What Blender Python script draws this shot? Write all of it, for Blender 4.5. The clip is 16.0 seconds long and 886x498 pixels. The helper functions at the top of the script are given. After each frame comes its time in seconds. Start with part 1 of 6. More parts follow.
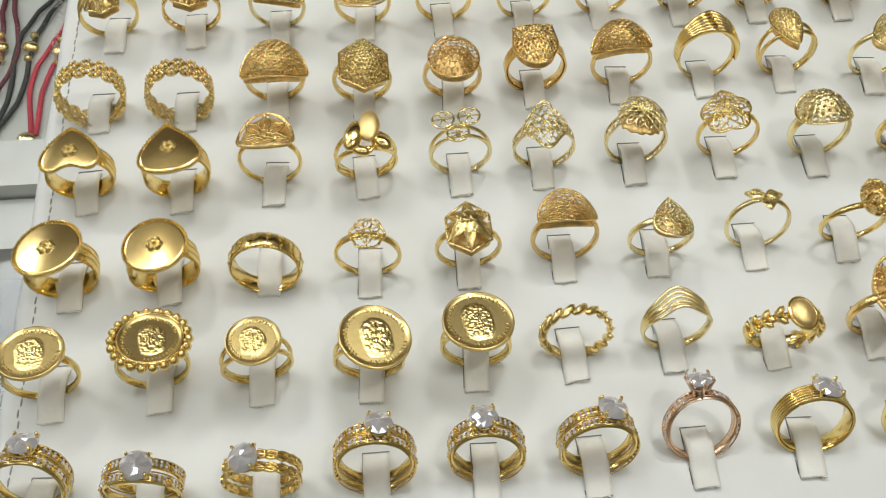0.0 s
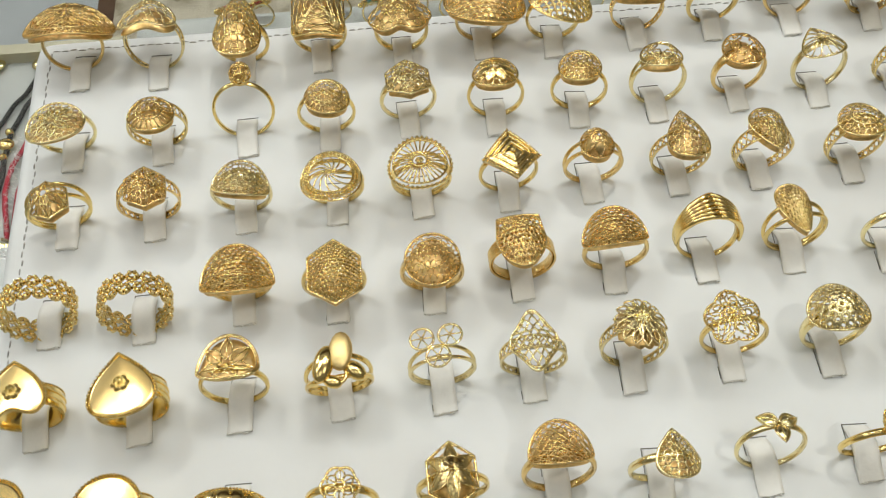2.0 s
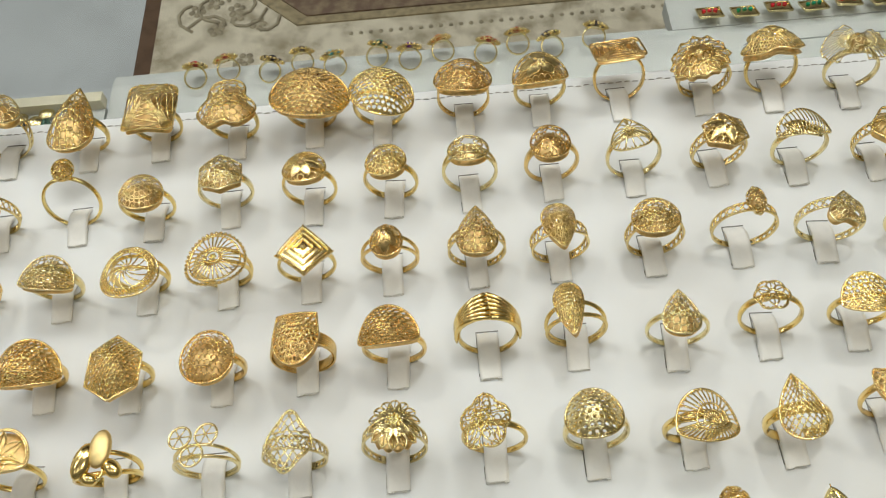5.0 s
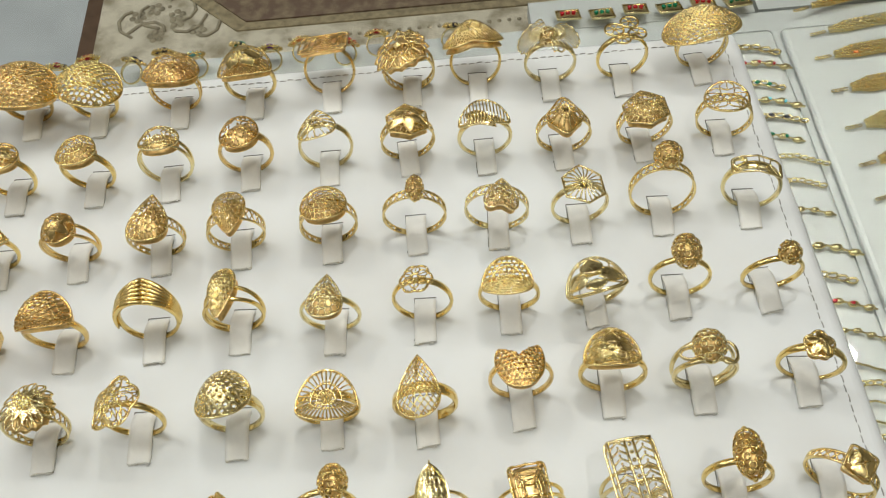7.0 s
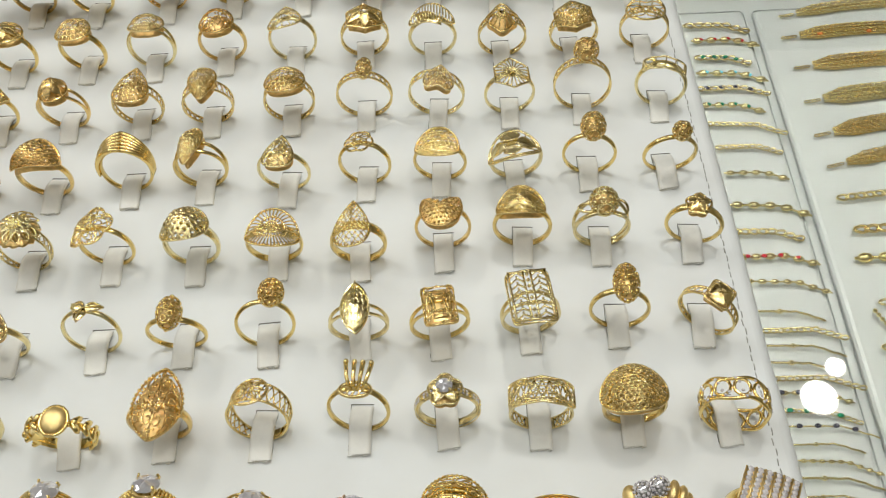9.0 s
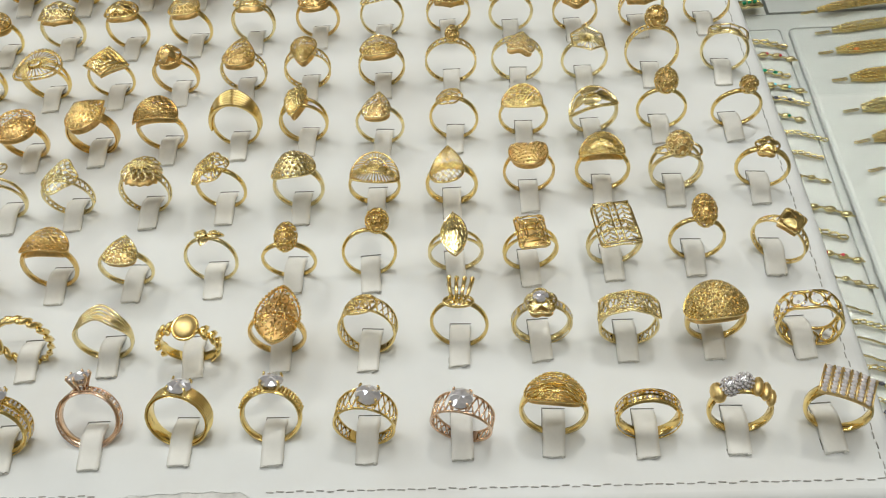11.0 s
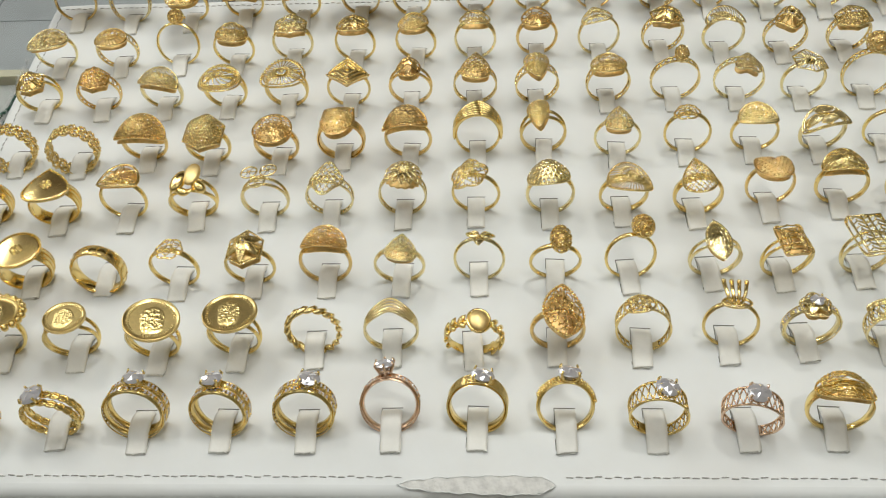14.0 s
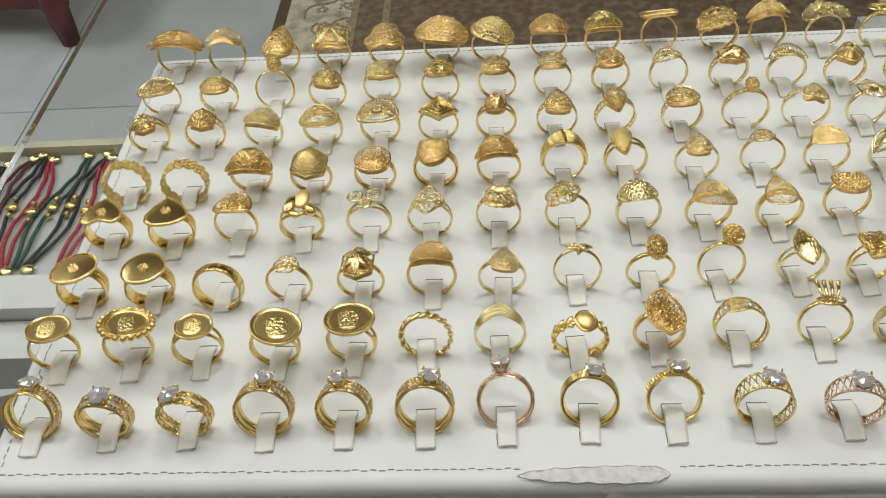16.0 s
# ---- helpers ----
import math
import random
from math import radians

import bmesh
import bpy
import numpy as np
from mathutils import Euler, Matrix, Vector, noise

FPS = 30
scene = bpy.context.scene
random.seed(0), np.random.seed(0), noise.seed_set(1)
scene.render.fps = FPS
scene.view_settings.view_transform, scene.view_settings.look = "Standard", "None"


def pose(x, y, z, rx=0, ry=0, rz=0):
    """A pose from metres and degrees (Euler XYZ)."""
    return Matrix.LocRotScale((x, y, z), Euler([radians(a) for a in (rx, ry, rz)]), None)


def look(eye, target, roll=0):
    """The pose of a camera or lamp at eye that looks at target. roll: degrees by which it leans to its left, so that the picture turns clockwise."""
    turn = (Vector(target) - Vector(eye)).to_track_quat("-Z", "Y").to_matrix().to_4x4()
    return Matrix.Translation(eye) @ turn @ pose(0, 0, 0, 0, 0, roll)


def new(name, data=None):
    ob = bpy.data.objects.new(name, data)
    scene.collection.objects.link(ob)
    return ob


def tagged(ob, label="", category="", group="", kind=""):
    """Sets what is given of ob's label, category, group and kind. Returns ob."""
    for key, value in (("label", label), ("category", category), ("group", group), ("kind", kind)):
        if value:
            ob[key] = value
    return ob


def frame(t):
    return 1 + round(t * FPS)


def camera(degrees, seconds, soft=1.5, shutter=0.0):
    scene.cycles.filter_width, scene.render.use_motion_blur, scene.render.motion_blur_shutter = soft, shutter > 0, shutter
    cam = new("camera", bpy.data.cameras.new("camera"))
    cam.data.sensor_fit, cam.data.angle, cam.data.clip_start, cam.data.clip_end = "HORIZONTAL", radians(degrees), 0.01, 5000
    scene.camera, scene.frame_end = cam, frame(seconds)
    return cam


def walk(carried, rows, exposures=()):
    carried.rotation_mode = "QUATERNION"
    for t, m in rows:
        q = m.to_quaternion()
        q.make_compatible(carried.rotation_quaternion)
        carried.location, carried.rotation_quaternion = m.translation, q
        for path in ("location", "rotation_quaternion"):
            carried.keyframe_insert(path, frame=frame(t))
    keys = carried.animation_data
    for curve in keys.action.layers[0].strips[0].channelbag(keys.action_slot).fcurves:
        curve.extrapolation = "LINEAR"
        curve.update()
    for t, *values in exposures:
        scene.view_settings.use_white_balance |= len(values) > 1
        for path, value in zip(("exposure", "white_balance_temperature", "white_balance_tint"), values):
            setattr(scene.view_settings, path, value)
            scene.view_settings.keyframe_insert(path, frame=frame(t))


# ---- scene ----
cam = camera(55.1, 16.0, soft=1.1)
PATH = [
    (0, (-0.099, -0.045, 1.21), (0.003, 0.923, -0.537), 1.9),
    (0.5, (-0.094, -0.033, 1.215), (0.015, 0.922, -0.539), 1.7),
    (1, (-0.096, -0.022, 1.222), (0.0, 0.956, -0.52), 0.6),
    (1.5, (-0.091, -0.006, 1.221), (-0.009, 0.979, -0.517), -0.5),
    (2, (-0.088, 0.015, 1.22), (0.011, 0.997, -0.519), 0.0),
    (2.5, (-0.087, 0.031, 1.222), (0.023, 1.029, -0.508), 0.4),
    (3, (-0.08, 0.031, 1.222), (0.014, 1.062, -0.489), -0.5),
    (3.5, (-0.07, 0.024, 1.228), (0.018, 1.05, -0.486), -0.3),
    (3.7, (-0.059, 0.025, 1.23), (0.006, 1.054, -0.484), -1.4),
    (5.8, (0.032, 0.025, 1.235), (-0.041, 1.046, -0.483), -8.2),
    (6, (0.043, 0.025, 1.234), (-0.025, 1.041, -0.487), -8.2),
    (6.5, (0.066, 0.02, 1.232), (0.028, 1.051, -0.481), -6.9),
    (7, (0.093, 0.011, 1.23), (0.065, 1.055, -0.475), -6.2),
    (7.5, (0.1, -0.001, 1.228), (0.078, 1.055, -0.47), -5.7),
    (8, (0.101, -0.013, 1.228), (0.093, 1.043, -0.47), -4.9),
    (8.5, (0.107, -0.032, 1.232), (0.086, 1.02, -0.469), -5.3),
    (9, (0.114, -0.05, 1.235), (0.07, 1.023, -0.452), -4.1),
    (9.2, (0.113, -0.054, 1.242), (0.064, 1.008, -0.452), -4.5),
    (11.3, (0.084, -0.098, 1.233), (-0.007, 1.088, -0.374), -5.5),
    (11.5, (0.079, -0.099, 1.236), (-0.003, 1.087, -0.373), -5.1),
    (12, (0.065, -0.101, 1.238), (-0.01, 1.093, -0.365), -4.6),
    (12.5, (0.046, -0.101, 1.241), (-0.025, 1.09, -0.364), -4.1),
    (13, (0.031, -0.105, 1.242), (-0.048, 1.094, -0.356), -3.8),
    (13.5, (0.018, -0.107, 1.245), (-0.062, 1.104, -0.345), -3.7),
    (14, (0.004, -0.111, 1.247), (-0.102, 1.111, -0.333), -4.5),
    (14.5, (-0.009, -0.12, 1.249), (-0.14, 1.126, -0.31), -5.3),
    (15, (-0.025, -0.133, 1.25), (-0.189, 1.129, -0.293), -6.4),
    (15.5, (-0.039, -0.143, 1.254), (-0.179, 1.171, -0.248), -5.5),
    (16, (-0.027, -0.144, 1.246), (-0.165, 1.231, -0.201), -5.9),
]
walk(cam, [(t, look(eye, target, roll)) for t, eye, target, roll in PATH])


# ---- world and light ----
TOP = 1.0          # height of the tray's upper face
DECK = 0.75        # height of the display deck under the glass
world = bpy.data.worlds.new("shop_air")
scene.world = world
world.use_nodes = True
world.node_tree.nodes["Background"].inputs[0].default_value = (0.9, 0.95, 1.0, 1)
world.node_tree.nodes["Background"].inputs[1].default_value = 0.02


def area_lamp(name, x, y, z, sx, sy, watts, colour):
    data = bpy.data.lights.new(name, "AREA")
    data.shape, data.size, data.size_y, data.energy, data.color = "RECTANGLE" if sx > 0.2 else "ELLIPSE", sx, sy, watts, colour
    ob = new(name, data)
    ob.matrix_world = pose(x, y, z)
    return ob


COOL, WARM = (0.955, 0.995, 0.995), (1.0, 0.96, 0.86)
# fill panels guessed out of view; those at far left brighten the floor
for lx, ly, watts in ((-0.9, 0.8, 6.3), (0.2, 0.85, 7.5), (-0.4, -0.4, 1.3), (0.75, -0.2, 1.8), (-1.8, 0.45, 5.0), (-2.3, 2.0, 20.0), (-1.5, -0.5, 1.4)):
    area_lamp("unseen_ceiling_fill", lx, ly, 2.735, 0.58, 0.58, watts, COOL)
# guessed spots, unseen, added for crisp glints on the gold
for lx, ly in ((0.45, -0.1), (0.35, 0.9), (-0.6, 1.1)):
    area_lamp("ceiling_spot_light", lx, ly, 2.74, 0.10, 0.10, 4.2, WARM)
for lx, ly, size in ((0.985, 0.750, 0.09), (1.045, 0.830, 0.05)):
    area_lamp("ceiling_spot_light", lx, ly, 2.74, size, size, 1.4, WARM)


# ---- materials ----
def mat(name, colour, rough=0.5, metal=0.0, noise_scale=0, vary=0.0, bump=0.0, bump_scale=0, rough_vary=0.0, second=None, spec=0.5, per_object=0.0):
    m = bpy.data.materials.new(name)
    m.use_nodes = True
    t = m.node_tree
    b = t.nodes["Principled BSDF"]
    b.inputs["Base Color"].default_value = (*colour, 1)
    b.inputs["Roughness"].default_value, b.inputs["Metallic"].default_value = rough, metal
    b.inputs["Specular IOR Level"].default_value = spec
    tc = t.nodes.new("ShaderNodeTexCoord")
    if vary and noise_scale:
        n = t.nodes.new("ShaderNodeTexNoise")
        n.inputs["Scale"].default_value, n.inputs["Detail"].default_value = noise_scale, 5
        t.links.new(tc.outputs["Object"], n.inputs["Vector"])
        mix = t.nodes.new("ShaderNodeMix")
        mix.data_type = "RGBA"
        mix.inputs[6].default_value = (*colour, 1)
        mix.inputs[7].default_value = (*(second or [c * (1 - vary) for c in colour]), 1)
        ramp = t.nodes.new("ShaderNodeValToRGB")
        ramp.color_ramp.elements[0].position, ramp.color_ramp.elements[1].position = 0.42, 0.68
        t.links.new(n.outputs["Fac"], ramp.inputs[0])
        t.links.new(ramp.outputs[0], mix.inputs[0])
        out = mix.outputs[2]
        if per_object:
            info = t.nodes.new("ShaderNodeObjectInfo")
            hsv = t.nodes.new("ShaderNodeHueSaturation")
            mr = t.nodes.new("ShaderNodeMapRange")
            mr.inputs[3].default_value, mr.inputs[4].default_value = 1 - per_object, 1 + per_object
            t.links.new(info.outputs["Random"], mr.inputs[0])
            t.links.new(mr.outputs[0], hsv.inputs["Value"])
            t.links.new(out, hsv.inputs["Color"])
            out = hsv.outputs[0]
        t.links.new(out, b.inputs["Base Color"])
        if rough_vary:
            mr2 = t.nodes.new("ShaderNodeMapRange")
            mr2.inputs[3].default_value, mr2.inputs[4].default_value = rough, rough + rough_vary
            t.links.new(n.outputs["Fac"], mr2.inputs[0])
            t.links.new(mr2.outputs[0], b.inputs["Roughness"])
    if bump:
        n2 = t.nodes.new("ShaderNodeTexNoise")
        n2.inputs["Scale"].default_value, n2.inputs["Detail"].default_value = bump_scale, 4
        t.links.new(tc.outputs["Object"], n2.inputs["Vector"])
        bp = t.nodes.new("ShaderNodeBump")
        bp.inputs["Strength"].default_value, bp.inputs["Distance"].default_value = 1.0, bump
        t.links.new(n2.outputs["Fac"], bp.inputs["Height"])
        t.links.new(bp.outputs[0], b.inputs["Normal"])
    return m


GOLD = mat("polished_yellow_gold", (1.0, 0.765, 0.31), 0.10, 1, 260, 0.10, 0.00004, 900, 0.10, per_object=0.06)
GOLD_MIRROR = mat("satin_polished_gold", (0.94, 0.70, 0.29), 0.17, 1, 260, 0.06, 0.00001, 300, 0.05)
GOLD_WIRE = mat("filigree_yellow_gold", (1.0, 0.79, 0.36), 0.08, 1, 420, 0.18, 0.00009, 2000, 0.10, per_object=0.06)
GOLD_PALE = mat("pale_yellow_gold", (1.0, 0.85, 0.46), 0.09, 1, 300, 0.14, 0.00007, 2000, 0.10, per_object=0.06)
GOLD_DEEP = mat("deep_orange_gold", (1.0, 0.73, 0.31), 0.09, 1, 380, 0.2, 0.00010, 2000, 0.10, per_object=0.06)
GOLD_MATT = mat("frosted_gold", (0.92, 0.70, 0.32), 0.38, 1, 500, 0.12, 0.00008, 3000, 0.1)
ROSE = mat("rose_gold", (0.95, 0.69, 0.49), 0.18, 1, 300, 0.12, 0.00003, 1500, 0.1)
# deeper gold that stands in for the shaded inside of openwork
BACK = mat("shaded_inner_gold", (0.96, 0.68, 0.29), 0.24, 1, 500, 0.3, 0.00010, 1600, 0.15)
SILVER = mat("white_rhodium_plate", (0.80, 0.80, 0.82), 0.16, 1, 400, 0.1, 0.00005, 2600, 0.1)
LEATHER = mat("white_leatherette", (0.775, 0.797, 0.80), 0.42, 0, 22, 0.05, 0.00018, 60, 0.12, second=(0.735, 0.745, 0.735))
TAB = mat("ivory_leatherette_tab", (0.85, 0.845, 0.805), 0.45, 0, 140, 0.10, 0.00015, 300, 0.1, per_object=0.05)
SLIT_SHADE = mat("dark_slit_shade", (0.17, 0.16, 0.14), 0.8, 0, 200, 0.3)
TORN = mat("torn_backing_cloth", (0.74, 0.735, 0.71), 0.8, 0, 300, 0.2, 0.0004, 500)
THREAD = mat("grey_thread", (0.46, 0.45, 0.43), 0.8, 0, 800, 0.2)
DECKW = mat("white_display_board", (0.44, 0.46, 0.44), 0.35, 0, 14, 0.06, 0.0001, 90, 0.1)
TILE = mat("grey_floor_tile", (0.56, 0.60, 0.62), 0.30, 0, 6, 0.14, 0.0002, 40, 0.15, per_object=0.04)
GROUT = mat("floor_grout", (0.26, 0.27, 0.27), 0.8, 0, 60, 0.2)
WALLM = mat("beige_wall_panelling", (0.66, 0.62, 0.54), 0.7, 0, 5, 0.08, 0.0003, 120)
CEILM = mat("cream_ceiling_paint", (0.74, 0.71, 0.64), 0.8, 0, 4, 0.05, 0.0003, 90)
WOOD = mat("dark_red_stained_wood", (0.16, 0.035, 0.028), 0.28, 0, 25, 0.35, 0.0002, 150, 0.1)
BROWN = mat("brown_lacquered_wood", (0.13, 0.075, 0.045), 0.35, 0, 30, 0.35, 0.0002, 150)
STEEL = mat("brushed_aluminium", (0.70, 0.71, 0.70), 0.28, 1, 60, 0.1, 0.00005, 400)
LAMPM = mat("lamp_trim", (0.85, 0.85, 0.85), 0.4, 0, 50, 0.04)
GREYFAB = mat("slate_grey_upholstery", (0.40, 0.43, 0.47), 0.75, 0, 90, 0.25, 0.0006, 500)
CABLE = mat("white_plastic_cable", (0.75, 0.75, 0.73), 0.4, 0, 50, 0.05)
CORDS = {"black": mat("black_braided_cord", (0.022, 0.024, 0.024), 0.7, 0, 900, 0.5, 0.0003, 1500),
         "red": mat("crimson_braided_cord", (0.42, 0.02, 0.045), 0.7, 0, 900, 0.4, 0.0003, 1500),
         "green": mat("dark_green_braided_cord", (0.02, 0.085, 0.06), 0.7, 0, 900, 0.4, 0.0003, 1500),
         "wine": mat("wine_braided_cord", (0.13, 0.02, 0.035), 0.7, 0, 900, 0.4, 0.0003, 1500)}
GEMS = {"red": mat("red_glass_stone", (0.45, 0.02, 0.03), 0.08), "green": mat("green_glass_stone", (0.01, 0.20, 0.10), 0.08),
        "blue": mat("turquoise_stone", (0.15, 0.60, 0.72), 0.25), "dark": mat("smoky_stone", (0.05, 0.05, 0.07), 0.1),
        "orange": mat("amber_stone", (0.75, 0.22, 0.05), 0.2), "violet": mat("violet_stone", (0.18, 0.05, 0.30), 0.1)}


def glassy(name, colour, ior, rough):
    m = bpy.data.materials.new(name)
    m.use_nodes = True
    b = m.node_tree.nodes["Principled BSDF"]
    b.inputs["Base Color"].default_value = (*colour, 1)
    b.inputs["Transmission Weight"].default_value = 1
    b.inputs["IOR"].default_value, b.inputs["Roughness"].default_value = ior, rough
    return m


STONE = glassy("clear_lilac_zirconia", (0.95, 0.94, 1.0), 2.15, 0.02)
STONE.node_tree.nodes["Principled BSDF"].inputs["Transmission Weight"].default_value = 0.3
STONE.node_tree.nodes["Principled BSDF"].inputs["Metallic"].default_value = 0.55
COIN = mat("struck_coin_gold", (0.82, 0.63, 0.27), 0.26, 1, 700, 0.10, 0.00001, 2600, 0.06, per_object=0.05)
PAVE = mat("small_white_zirconia", (0.86, 0.82, 0.84), 0.05, 0.25, 900, 0.45, spec=1.0)
RAILW = mat("grey_white_painted_rail", (0.60, 0.61, 0.60), 0.4, 0, 20, 0.1, 0.0001, 80)
WHITEP = mat("white_ring_block_plastic", (0.84, 0.85, 0.84), 0.35, 0, 40, 0.04, 0.00005, 200)
GLASS = glassy("clear_counter_glass", (0.985, 1.0, 0.99), 1.45, 0.0)


# ---- mesh helpers ----
class Shape:
    """Collects vertices and faces, in millimetres."""

    def __init__(self):
        self.v, self.f = [], []

    def add(self, verts, faces):
        n = len(self.v)
        self.v.extend(tuple(p) for p in verts)
        self.f.extend(tuple(i + n for i in q) for q in faces)
        return self

    def tube(self, pts, r, closed=False, sides=4, squash=1.0):
        p = np.array(pts, float)
        n = len(p)
        if n < 2:
            return self
        if closed:
            d = np.roll(p, -1, 0) - np.roll(p, 1, 0)
        else:
            d = np.gradient(p, axis=0)
        d /= np.linalg.norm(d, axis=1)[:, None] + 1e-9
        ref = np.array((0.31, 0.52, 0.79))
        a = np.cross(d, ref)
        a /= np.linalg.norm(a, axis=1)[:, None] + 1e-9
        b = np.cross(d, a)
        rr = np.broadcast_to(np.array(r, float), (n,))
        ring = [p + rr[:, None] * (math.cos(k * 2 * math.pi / sides) * a + squash * math.sin(k * 2 * math.pi / sides) * b) for k in range(sides)]
        v = np.stack(ring, 1).reshape(-1, 3)
        f = []
        for i in range(n if closed else n - 1):
            j = (i + 1) % n
            for k in range(sides):
                m = (k + 1) % sides
                f.append((i * sides + k, i * sides + m, j * sides + m, j * sides + k))
        if not closed:
            f.append(tuple(range(sides)))
            f.append(tuple((n - 1) * sides + k for k in reversed(range(sides))))
        return self.add(v, f)

    def ball(self, c, r, seg=7, rings=4, scale=(1, 1, 1), axes=None):
        v, f = [], []
        ax = axes or ((1, 0, 0), (0, 1, 0), (0, 0, 1))
        c = np.array(c, float)
        for i in range(rings + 1):
            a = math.pi * i / rings
            for k in range(seg):
                b = 2 * math.pi * k / seg
                q = (scale[0] * math.sin(a) * math.cos(b), scale[1] * math.sin(a) * math.sin(b), scale[2] * math.cos(a))
                v.append(c + r * sum(q[m] * np.array(ax[m]) for m in range(3)))
        for i in range(rings):
            for k in range(seg):
                m = (k + 1) % seg
                f.append((i * seg + k, (i + 1) * seg + k, (i + 1) * seg + m, i * seg + m))
        return self.add(v, f)

    def grid(self, fn, nu, nv, wrap_u=False, thick=None):
        """Surface fn(u, v) -> point for u, v in 0..1; with thick, a second sheet fn(u, v, thick) and rims."""
        nu1 = nu if wrap_u else nu + 1
        sheets = [[fn(i / nu, j / nv) for i in range(nu1) for j in range(nv + 1)]]
        if thick is not None:
            sheets.append([fn(i / nu, j / nv, thick) for i in range(nu1) for j in range(nv + 1)])
        w, n = nv + 1, nu1 * (nv + 1)
        f = []
        for i in range(nu):
            i2 = (i + 1) % nu1
            for j in range(nv):
                f.append((i * w + j, i2 * w + j, i2 * w + j + 1, i * w + j + 1))
                if thick is not None:
                    f.append((n + i * w + j, n + i * w + j + 1, n + i2 * w + j + 1, n + i2 * w + j))
            if thick is not None:
                for j in (0, nv):
                    f.append((i * w + j, n + i * w + j, n + i2 * w + j, i2 * w + j))
        if thick is not None and not wrap_u:
            for i in (0, nu):
                for j in range(nv):
                    f.append((i * w + j, i * w + j + 1, n + i * w + j + 1, n + i * w + j))
        return self.add([p for s in sheets for p in s], f)

    def box(self, x0, x1, y0, y1, z0, z1):
        v = [(x, y, z) for z in (z0, z1) for y in (y0, y1) for x in (x0, x1)]
        return self.add(v, [(0, 2, 3, 1), (4, 5, 7, 6), (0, 1, 5, 4), (2, 6, 7, 3), (0, 4, 6, 2), (1, 3, 7, 5)])

    def turned(self, spin, centre):
        c, s = math.cos(spin), math.sin(spin)
        self.v = [(centre[0] + c * (x - centre[0]) + s * (z - centre[2]), y, centre[2] - s * (x - centre[0]) + c * (z - centre[2])) for x, y, z in self.v]
        return self

    def mesh(self, name, material, smooth=True, unit=0.001):
        me = bpy.data.meshes.new(name)
        me.from_pydata([(x * unit, y * unit, z * unit) for x, y, z in self.v], [], self.f)
        bm = bmesh.new()
        bm.from_mesh(me)
        bmesh.ops.recalc_face_normals(bm, faces=bm.faces)
        bm.to_mesh(me)
        bm.free()
        if smooth:
            me.polygons.foreach_set("use_smooth", [True] * len(me.polygons))
        me.materials.append(material)
        return me


def part(name, shape, material, parent, label="", smooth=True, unit=0.001):
    ob = new(name, shape.mesh(name, material, smooth, unit))
    ob.parent = parent
    if label:
        tagged(ob, label)
    return ob


def slab(name, x0, x1, y0, y1, z0, z1, material, bevel=0.0, seg=2):
    """A bevelled box in metres."""
    bm = bmesh.new()
    bmesh.ops.create_cube(bm, size=1)
    for v in bm.verts:
        v.co = ((x0 + x1) / 2 + v.co.x * (x1 - x0), (y0 + y1) / 2 + v.co.y * (y1 - y0), (z0 + z1) / 2 + v.co.z * (z1 - z0))
    if bevel:
        bmesh.ops.bevel(bm, geom=bm.edges[:], offset=bevel, segments=seg, affect="EDGES", profile=0.5)
    me = bpy.data.meshes.new(name)
    bm.to_mesh(me)
    bm.free()
    me.materials.append(material)
    return new(name, me)


# ---- room ----
def setting(ob, label, category):
    return tagged(ob, label, category, kind="structure")


setting(slab("ceiling", -3.1, 3.1, -2.5, 3.7, 2.75, 2.85, CEILM), "plain cream painted shop ceiling", "ceiling")
# unseen dark sheet, added so coins and polished discs reflect brown
setting(slab("dark_reflection_sheet", -3.0, 3.0, 1.95, 3.6, 2.742, 2.7495, BROWN), "unseen dark brown ceiling sheet, added for brown reflections", "ceiling")
for nm, box in (("wall_north", (-3.1, 3.1, 3.6, 3.7)), ("wall_south", (-3.1, 3.1, -2.5, -2.4)), ("wall_east", (3.0, 3.1, -2.4, 3.6)), ("wall_west", (-3.1, -3.0, -2.4, 3.6))):
    setting(slab(nm, *box, 0, 2.75, WALLM), "plain beige panelled shop wall", "wall")
floor = setting(slab("floor", -3.1, 3.1, -2.5, 3.7, -0.1, -0.006, GROUT), "glossy grey square floor tiles with thin joints", "floor")

# ---- ring tray ----
TX, TY0, TY1 = 0.2055, -0.0148, 0.2360
SHEAR = -0.018
PITCH_X, PITCH_Y = 0.0270, 0.0299


def roll(x, y):
    """Gentle unevenness of the padded tray face, in metres."""
    n = noise.noise(Vector((x * 14, y * 14, 3.1))) * 0.00035 + noise.noise(Vector((x * 45, y * 70, 8.7))) * 0.00012
    return n + 0.00022 * math.cos(2 * math.pi * (y - 0.006) / PITCH_Y)


tray = tagged(new("ring_display_tray"), "white stitched leatherette ring tray with rows of tabs, torn front edge", "display tray")
tray.matrix_world = pose(0, 0, TOP)
S = Shape()
NX, NY, INSET = 120, 76, 0.0045
xs = [-TX + INSET + (2 * TX - 2 * INSET) * i / NX for i in range(NX + 1)]
ys = [TY0 + INSET + (TY1 - TY0 - 2 * INSET) * j / NY for j in range(NY + 1)]
S.add([(x + SHEAR * (y - 0.11), y, roll(x, y)) for x in xs for y in ys],
      [(i * (NY + 1) + j, (i + 1) * (NY + 1) + j, (i + 1) * (NY + 1) + j + 1, i * (NY + 1) + j + 1) for i in range(NX) for j in range(NY)])
